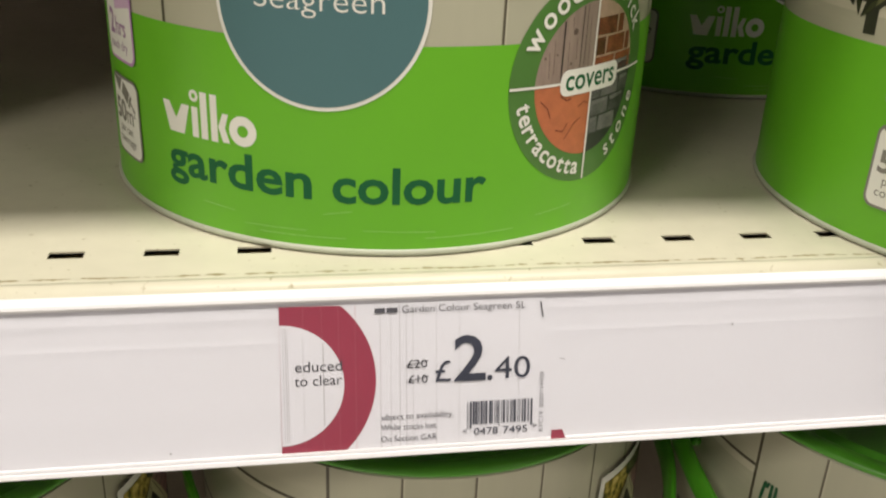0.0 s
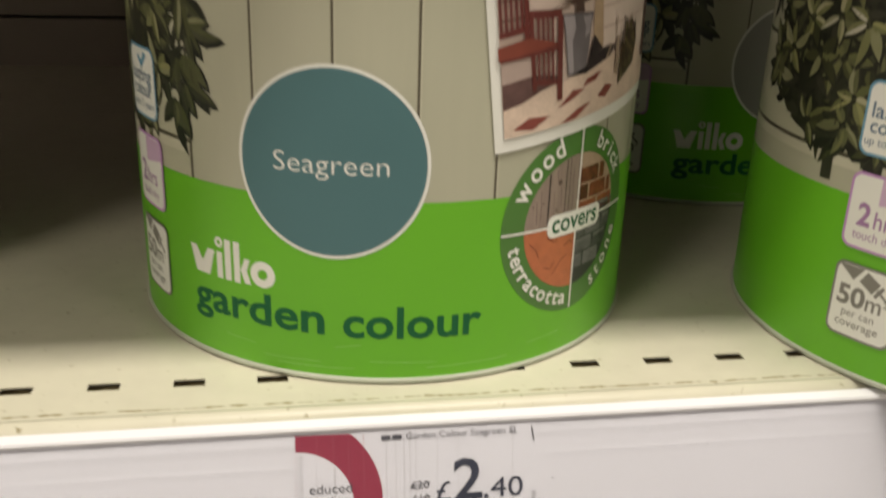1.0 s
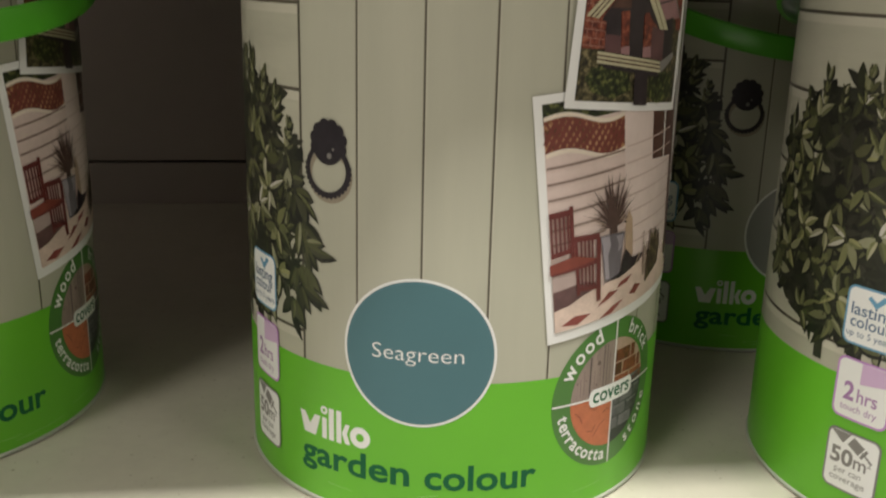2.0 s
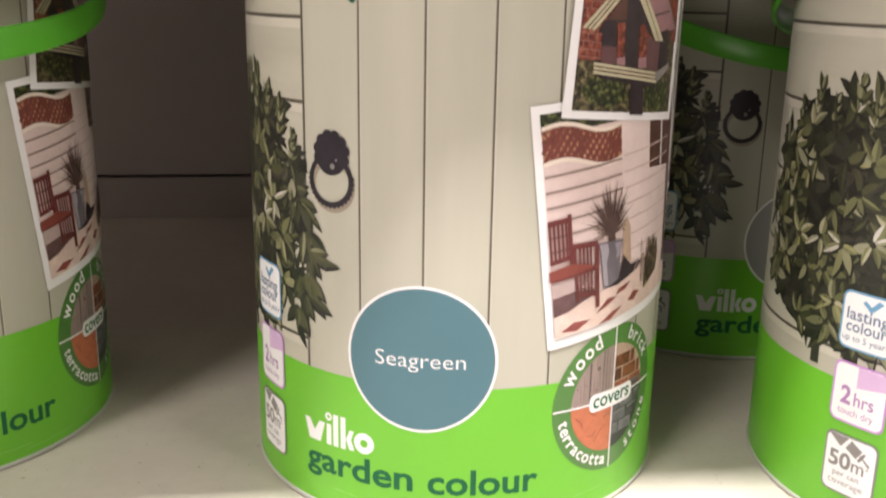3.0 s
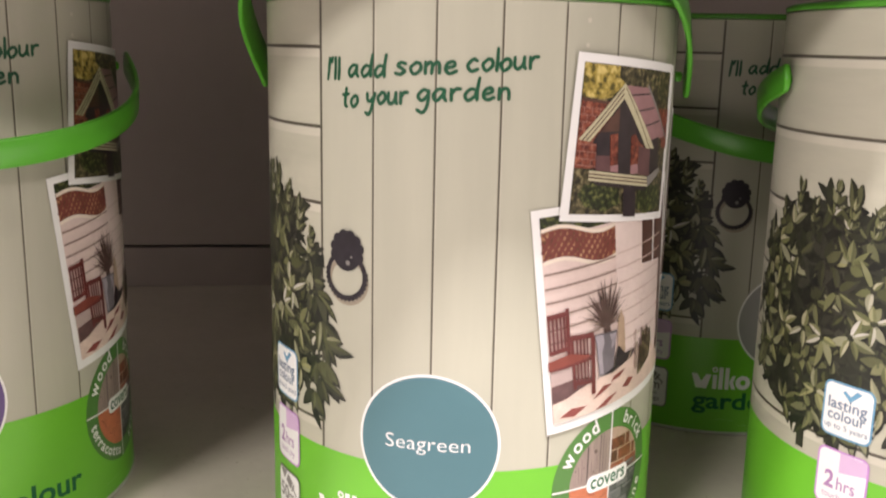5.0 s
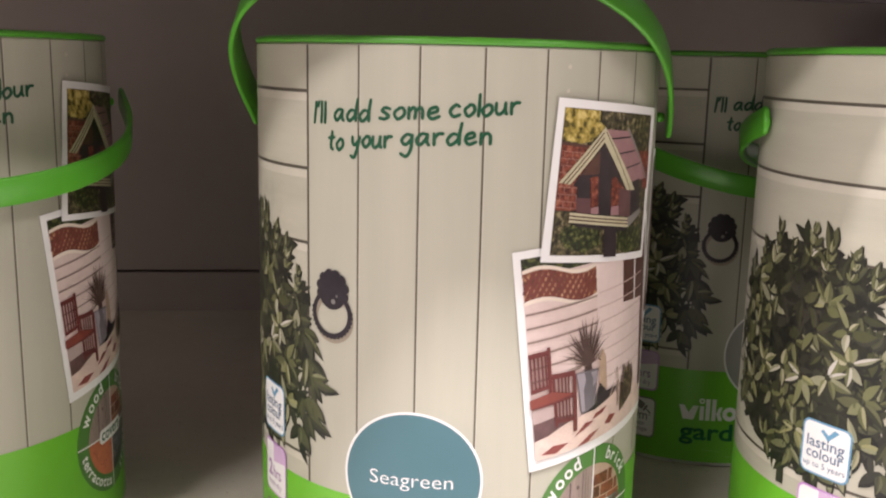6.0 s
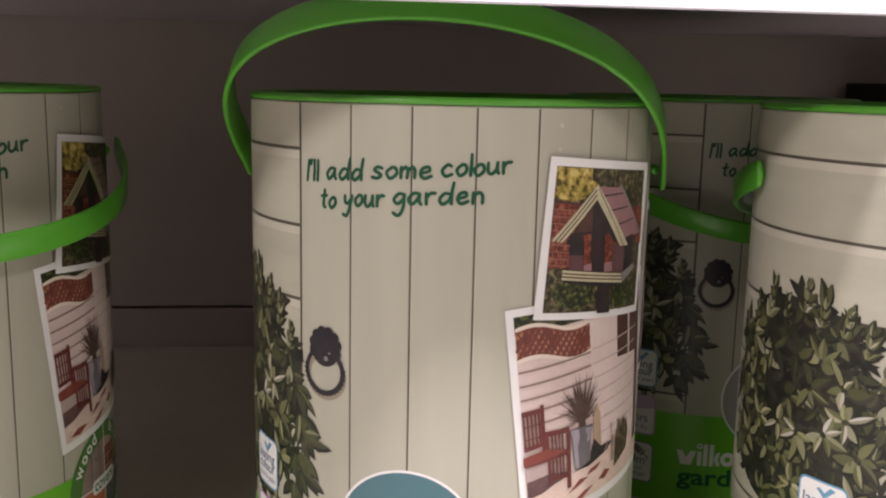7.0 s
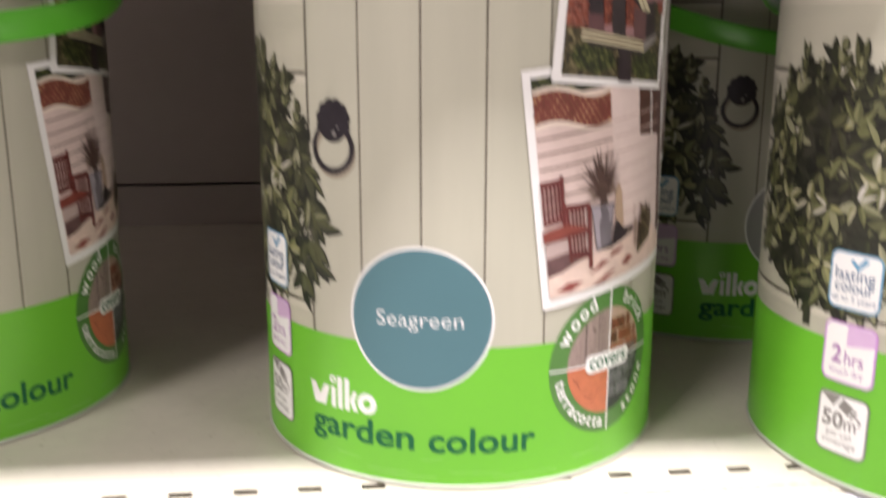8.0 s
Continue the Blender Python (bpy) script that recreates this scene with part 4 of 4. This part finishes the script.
# rosettes that catch the light, spaced out so that the dark shows between them
row = 0
z = -42.0
while z < 44:
    x = -54.0 + 6.7 * (row % 2)
    while x < 54:
        px, pz = OX + x + grow.uniform(-3.4, 3.4), OZ + z + grow.uniform(-3.2, 3.2)
        if in_crown(OX + (px - OX) * 1.08, OZ + (pz - OZ) * 1.06) and grow.random() < 0.9:
            tuft(grow, px, pz, grow.gauss(1.4, 1.0) if z > 10 else grow.uniform(0, 6.283), grow.uniform(4.2, 6.1), grow.randint(5, 7), 8.5, 13.5, grow.choice((0, 1, 2, 2, 3, 3)), 0.27 + 0.05 * grow.random(), 0.30)
        x += 13.5
    z += 10.6
    row += 1
# young shoots that stand up over the crown
for x, z, n in ((-27, 28, 0.8), (-16, 34, 1.0), (-6, 33, 0.7), (4, 37, 1.0), (12, 33, 0.8), (22, 31, 0.9), (31, 25, 1.0), (38, 17, 0.8)):
    for step in range(3):
        tuft(grow, OX + x + step * 0.4, OZ + z + 4.5 * step * n, 1.5 + x * -0.012, 1.7 - 0.45 * step, 5 - step, 5.0 * n, 7.8 * n, 2, 0.30 + 0.01 * step)
# hanging spray beside the door ring
for x, z, aim in ((42, 3, -0.9), (45, -7, -1.1), (47, -15, -0.8), (43, -24, -1.2), (45, -31, -1.0), (40, -37, -1.5)):
    tuft(grow, OX + x, OZ + z, aim, 1.7, 5, 9, 16, grow.choice((1, 2)), 0.33)
for mat, name, shapes in zip(TONES, ("dark_leaves", "shaded_leaves", "bay_leaves", "lit_leaves", "leaf_sheen"), layers):
    bm = bmesh.new()
    for poly, up in shapes:
        f = bm.faces.new([bm.verts.new((x, y, up)) for x, y in poly])
        f.normal_update()
        if f.normal.z < 0:
            f.normal_flip()
    wrap(bm, name, mat, tree, 0.0, kind="stuff", grain=1.0)
wrap(sheet(bar(-79 * DEG, 58.5, -79.4 * DEG, 78, 4.2), bar(-68 * DEG, 60.0, -68 * DEG, 74, 4.6), [(-95 * DEG, 74), (-60 * DEG, 70), (-58 * DEG, 80), (-98 * DEG, 82)]), "trunk", LEAFDARK, tree, 0.215)

# ring handle on the printed door
KX = -39.2 * DEG
knock = wrap(ring_sheet(KX, 128.2, 7.6, 9.5), "door_ring", IRON, tin, 0.38, "black iron ring handle print")
wrap(ring_sheet(KX + 0.7, 126.2, 7.6, 9.4), "ring_shade", SHADOWPRINT, knock, 0.20)
wrap(sheet(disc(KX + 0.4, 136.6, 6.6, 24), *[disc(KX + 0.4 + 5.6 * math.cos(radians(a)), 137.6 + 6.0 * math.sin(radians(a)), 2.3, 14) for a in range(-20, 201, 31)], step=0.004), "ring_plate", IRON, knock, 0.40)
wrap(sheet(*[disc(KX + 9.3 * math.cos(radians(a)), 128.2 + 9.3 * math.sin(radians(a)), 0.75, 8) for a in range(-190, 11, 11)], step=0.001), "ring_bead", IRON, knock, 0.39, kind="stuff")
wrap(sheet(disc(KX + 1.0, 133.2, 1.0, 10), disc(KX + 2.6, 135.5, 0.5, 8)), "ring_glint", GREYEDGE, knock, 0.44)

# claim stickers
SX0, SX1 = -72.2 * DEG, -58.2 * DEG
card = wrap(sheet(rounded(SX0, 69.4, SX1, 91.2, 3.2)), "claim_panel", BLUEEDGE, tin, 0.62, "white rounded claim panel with a blue edge")
wrap(sheet(rounded(SX0 + 0.8, 70.2, SX1 - 0.8, 90.4, 2.6)), "claim_field", WHITE, card, 0.68)
SM = (SX0 + SX1) / 2
wrap(sheet([(SM - 2.4, 87.6), (SM - 0.6, 86.0), (SM + 1.0, 84.4), (SM + 5.4, 88.8), (SM + 3.4, 89.6), (SM + 1.0, 86.8), (SM - 1.4, 88.6)]), "tick", BLUEEDGE, card, 0.74)
bm = bmesh.new()
lettering(bm, "lasting", SX0 + 2.4, SX1 - 2.6, 80.6, 4.6, 0.01)
lettering(bm, "colour", SX0 + 2.6, SX1 - 2.8, 76.2, 4.4, 0.01)
lettering(bm, "up to 5 years", SX0 + 1.6, SX1 - 1.6, 72.6, 2.5, 0.0)
wrap(bm, "claim_lettering", BLUETEXT, card, 0.74)
card = wrap(sheet(rounded(SX0 + 0.2, 41.0, SX1 + 0.6, 64.4, 3.2)), "claim_panel", LILAC, tin, 0.56, "white rounded claim panel with a lilac edge")
wrap(sheet(rounded(SX0 + 1.0, 41.8, SX1 - 0.2, 63.6, 2.6)), "claim_field", WHITE, card, 0.62)
wrap(sheet([(SM - 0.6, 55.6), (SX1 - 0.2, 57.4), (SX1 - 0.2, 63.2), (SM - 0.6, 63.6)]), "clock_wedge", LILACPALE, card, 0.68)
bm = bmesh.new()
lettering(bm, "2", SM - 6.4, SM - 2.2, 48.6, 7.0, 0.03)
lettering(bm, "hrs", SM - 1.0, SM + 6.6, 48.6, 5.4, 0.01)
lettering(bm, "touch dry", SM - 7.0, SM + 7.0, 44.4, 2.8, 0.0)
wrap(bm, "claim_lettering", MAUVETEXT, card, 0.68)
card = wrap(sheet(rounded(SX0 + 0.4, 12.6, SX1 + 0.4, 36.6, 3.2)), "claim_panel", GREYEDGE, tin, 0.56, "white rounded claim panel with a grey edge")
wrap(sheet(rounded(SX0 + 1.2, 13.4, SX1 - 0.4, 35.8, 2.6)), "claim_field", WHITE, card, 0.62)
wrap(sheet([(SX0 + 1.4, 35.6), (SM - 0.5, 35.7), (SM - 3.5, 31.4)], *turned([rect(0, 0, 5.2, 4.2), rect(5.8, 0, 6.9, 4.2)], SM - 1.6, 31.6, -32), bar(SM + 4.2, 30.6, SM + 8.2, 27.4, 0.8)), "brush_sign", GREYEDGE, card, 0.68)
bm = bmesh.new()
lettering(bm, "50", SM - 7.8, SM + 1.2, 23.2, 6.4, 0.03)
lettering(bm, "m", SM + 1.6, SM + 6.4, 23.2, 5.6, 0.01)
lettering(bm, "2", SM + 6.7, SM + 8.2, 25.8, 2.2, 0.0)
lettering(bm, "per can", SM - 5.4, SM + 5.0, 19.6, 2.7, 0.0)
lettering(bm, "coverage", SM - 7.0, SM + 6.8, 16.2, 2.7, 0.0)
wrap(bm, "claim_lettering", GREYEDGE, card, 0.68)

# nicks and drips on the print
wrap(sheet(*[bar(a * DEG, z, b * DEG, z + d, 0.13) for a, b, z, d in ((-31, -19, 6.0, 0.5), (-28, -12, 4.6, 0.3), (-9, 4, 7.4, -0.4), (2, 19, 5.2, 0.4), (24, 33, 8.2, 0.7), (-40, -33, 9.6, -0.6), (-16, -11, 11.5, 1.2))]), "scuff", SCUFF, tin, 0.22)
wrap(sheet(disc(20.4 * DEG, 222.5, 0.9, 9), disc(20.2 * DEG, 214.0, 0.8, 9)), "paint_speck", EDGELIGHT, tin, 0.3)


def colour_disc(owner, centre, material, label, word=""):
    """The round colour sticker of a tin."""
    cx, cz = centre * DEG, 66.8
    spot = wrap(sheet(disc(cx, cz, 27.4)), "colour_disc", WHITE, owner, 0.30, label)
    wrap(sheet(disc(cx, cz, 26.4)), "disc_field", material, spot, 0.36)
    if word:
        bm = bmesh.new()
        lettering(bm, word, cx - 10.95 * DEG, cx + 10.65 * DEG, 64.2, 5.9, -0.009)
        wrap(bm, "disc_lettering", WHITE, spot, 0.42)


def handle(owner, yaw, lean, half=0.0935, rise=0.108, pivot=0.195, wide=0.0136, thick=0.0021, shape=0.8, skew=0.0, tuck=0.0):
    """A bail strap on two ears; lean: degrees that it tips to the front (past 90: it hangs), yaw: the ears' turn."""
    al = radians(lean)
    bm = bmesh.new()
    rings = []
    n = 72
    pts = []
    for k in range(n + 1):
        u = (k / n * 2 - 1) * math.pi / 2
        s = rise * max(math.cos(u), 0.0) ** shape
        inward = tuck * math.exp(-s / 0.009)
        pts.append(Vector((half * math.sin(u) - math.copysign(inward, u) + skew * s / rise, s, 0)))
    tips = [wide / 2 * v for v in (0.99, 0.94, 0.84, 0.6, 0.3)]
    pts = [Vector((pts[0].x, -e, 0)) for e in tips] + pts + [Vector((pts[-1].x, -e, 0)) for e in tips[::-1]]
    for k, p in enumerate(pts):
        t = (pts[min(k + 1, len(pts) - 1)] - pts[max(k - 1, 0)]).normalized()
        round_end = math.sqrt(max(1 - (min(p.y, 0) / (wide / 2)) ** 6, 0.01))
        out = Vector((-t.y, t.x, 0))
        if out.dot(p) < 0:
            out = -out
        loop = []
        for a, b in ((-1, -0.6), (-0.9, -1), (0.9, -1), (1, -0.6), (1, 0.6), (0.9, 1), (-0.9, 1), (-1, 0.6)):
            q = p + out * (b * thick / 2)
            w = a * round_end * wide / 2
            loop.append(bm.verts.new((q.x, -q.y * math.sin(al) + w * math.cos(al), pivot + q.y * math.cos(al) + w * math.sin(al))))
        rings.append(loop)
    for a, b in zip(rings, rings[1:]):
        for k in range(8):
            bm.faces.new((a[k], a[(k + 1) % 8], b[(k + 1) % 8], b[k]))
    bm.faces.new(rings[0])
    bm.faces.new(rings[-1][::-1])
    bmesh.ops.recalc_face_normals(bm, faces=bm.faces[:])
    strap = smooth(part("handle", bm, PLASTIC, owner, "green plastic carrying strap"))
    strap.rotation_euler.z = radians(yaw)
    for side in (-1, 1):
        bm = bmesh.new()
        bmesh.ops.create_cone(bm, segments=32, radius1=0.0022, radius2=0.0020, depth=0.0040, cap_ends=True)
        bmesh.ops.bevel(bm, geom=[e for e in bm.edges if e.calc_face_angle(0) > 0.6], offset=0.0005, segments=2, affect="EDGES")
        bm.transform(Matrix.Translation((side * (R + 0.0014), 0, pivot)) @ Matrix.Rotation(side * math.pi / 2, 4, "Y"))
        smooth(part("ear", bm, PLASTIC, strap))
    return strap


# where the tins stand: x, y, level, turn of the print, then the handle's turn and lean
SPOTS = [(-0.2466, 0.0420, 0, 47.0, -27.0, 107.0, "with its handle hanging down in front", -26.8, PURPLE, "purple disc with a white edge"),
         (0.2099, -0.0548, 0, 3.0, -12.0, -106.0, "with its handle hanging down behind", -16.45, TEAL, "teal disc with a white edge"),
         (0.1765, 0.1529, 0, 24.9, -10.0, 112.0, "in the shade behind the front row", -16.45, STONEGREY, "grey disc with a white edge"),
         (0.0180, 0.0020, -1, 19.0, -9.0, 104.0, "on the shelf below", -16.45, TEAL, "teal disc with a white edge"),
         (0.2070, -0.0350, -1, -21.0, 21.0, 108.0, "on the shelf below", -16.45, TEAL, "teal disc with a white edge"),
         (-0.1680, -0.0200, -1, 47.0, -40.0, -112.0, "on the shelf below", -16.45, TEAL, "teal disc with a white edge")]
for x, y, level, turn, yaw, lean, note, *hue in SPOTS:
    other = copy_thing(tin, pose(x, y, SHELF + PITCH * level, 0, 0, turn))
    tagged(other, "green and wood-print paint tin " + note)
    if level == 0 and x > 0.2:
        handle(other, yaw, lean, half=0.0905, pivot=0.202, wide=0.0115, tuck=0.0018)
    else:
        handle(other, yaw, lean, pivot=0.2, wide=0.0118, shape=0.64 if x < -0.2 else 0.8)
    colour_disc(other, *hue)
handle(tin, -14.5, 48.0, 0.0916, 0.0932, 0.202, 0.0152, shape=0.68, skew=-0.0058)
colour_disc(tin, -16.45, TEAL, "teal disc with a white edge", "Seagreen")

# ---- near-black box standing in for an unidentified dark shape at the back of the shelf ----
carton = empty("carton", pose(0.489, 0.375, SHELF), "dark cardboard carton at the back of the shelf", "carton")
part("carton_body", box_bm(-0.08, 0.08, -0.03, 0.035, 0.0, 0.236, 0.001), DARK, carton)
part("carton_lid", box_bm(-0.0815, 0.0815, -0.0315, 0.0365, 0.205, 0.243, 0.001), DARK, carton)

# ---- price ticket in the strip ----
ticket = empty("price_ticket", pose(0, 0, 0), "white reduced-to-clear price ticket with a maroon ring, in the clear strip", "price ticket")
lay(sheet([(-36.0, -2.4), (32.2, -2.4), (33.6, -41.6), (-36.2, -41.6)]), "paper", TICKET, ticket, 0.32)
lay(sheet([(-36.0, -2.4), (-21.2, -2.6)] + arc(-38.3, -22.2, 26.3, 47.5, -47.5, 30) + [(-36.2, -41.5)]), "maroon_ring", MAROON, ticket, 0.38)
lay(sheet([(-36.0, -7.2)] + arc(-36.0, -23.0, 15.9, 90, -90, 36) + [(-36.1, -38.9)]), "ring_centre", TICKET, ticket, 0.44)
lay(sheet(*[rect(x, -41.5, x + w, -2.6) for x, w in ((-10.9, 0.12), (-8.2, 0.08), (-5.9, 0.12), (-4.2, 0.10), (-2.5, 0.08), (3.6, 0.08), (9.6, 0.08), (25.4, 0.10))]), "print_streak", STREAK, ticket, 0.36)
lay(sheet(*[rect(x, -38.0 + d, x + w, -8.0 - d) for x, w, d in ((-35.3, 0.10, 0), (-34.7, 0.14, 0), (-34.2, 0.10, 0), (-30.4, 0.08, 2), (-25.4, 0.2, 4))]), "print_streak", STREAK, ticket, 0.50)
lay(sheet(*[rect(x, -41.2, x + 0.09, -2.8) for x in (-30.2, -25.6, -21.4, -17.2)]), "print_streak", STREAKRED, ticket, 0.42)
bm = bmesh.new()
lettering(bm, "educed", -32.4, -20.6, -19.4, 2.9, -0.002)
lettering(bm, "to clear", -32.6, -20.7, -23.1, 2.9, -0.002)
lettering(bm, "Garden Colour Seagreen 5L", -5.2, 27.0, -5.0, 2.0, -0.007)
lettering(bm, "£20", -4.0, 1.2, -19.7, 2.3, 0.0)
lettering(bm, "£10", -3.7, 1.3, -23.8, 2.3, 0.0)
lettering(bm, "ubject to availability,", -10.6, 8.1, -33.3, 1.7, -0.007)
lettering(bm, "While stocks last.", -10.8, 3.8, -36.2, 1.7, -0.007)
lettering(bm, "On Section GAR", -10.9, 3.7, -39.3, 1.7, -0.007)
lay(bm, "small_print", GREYINK, ticket, 0.56)
lay(sheet(rect(-12.2, -4.9, -9.6, -3.6), rect(-9.2, -4.9, -6.4, -3.6), bar(-4.4, -19.2, 1.6, -17.9, 0.2), bar(-4.2, -23.4, 1.6, -22.0, 0.2), bar(31.0, -3.4, 31.7, -7.6, 0.35)), "print_bars", GREYINK, ticket, 0.56)
bm = bmesh.new()
lettering(bm, "£", 3.3, 7.4, -23.7, 6.0, -0.002)
lettering(bm, "2", 8.2, 16.6, -23.7, 12.6, 0.012)
lettering(bm, ".", 17.0, 18.4, -23.7, 6.0, 0.03)
lettering(bm, "40", 19.0, 28.5, -23.7, 6.2, -0.002)
lay(bm, "price_lettering", CHARCOAL, ticket, 0.56, "large charcoal price")
bars = []
x = 11.8
r = random.Random(21)
while x < 29.0:
    w = r.choice((0.16, 0.16, 0.30, 0.46))
    deep = -37.0 if (x < 12.6 or 19.9 < x < 20.7 or x > 28.2) else -35.9
    bars.append(rect(x, deep, x + w, -29.6))
    x += w + r.choice((0.18, 0.18, 0.32, 0.5))
lay(sheet(*bars), "barcode", CHARCOAL, ticket, 0.56)
bm = bmesh.new()
lettering(bm, "0478", 13.6, 20.0, -38.8, 2.0, 0.0)
lettering(bm, "7495", 21.4, 28.0, -38.8, 2.0, 0.0)
lettering(bm, "<", 10.6, 11.7, -38.4, 1.6, 0.0)
lettering(bm, ">", 29.4, 30.5, -37.9, 1.6, 0.0)
lay(bm, "code_lettering", CHARCOAL, ticket, 0.56)
bm = bmesh.new()
lettering(bm, "RTC19_0000119420", 0, 16.6, 0, 1.25, -0.012)
for v in bm.verts:
    v.co = (32.3 - v.co.y, -39.0 + v.co.x, 0)
lay(bm, "side_lettering", GREYINK, ticket, 0.56)
lay(sheet([(34.6, -38.8), (37.6, -38.8), (38.8, -41.6), (34.6, -41.6)]), "maroon_tab", MAROON, ticket, 0.56)
lay(sheet(disc(84.7, -11.9, 0.28, 8), disc(-63.6, -39.0, 0.25, 8), bar(36.6, -19.0, 38.0, -19.4, 0.15)), "dust_specks", GREYINK, ticket, 0.36)
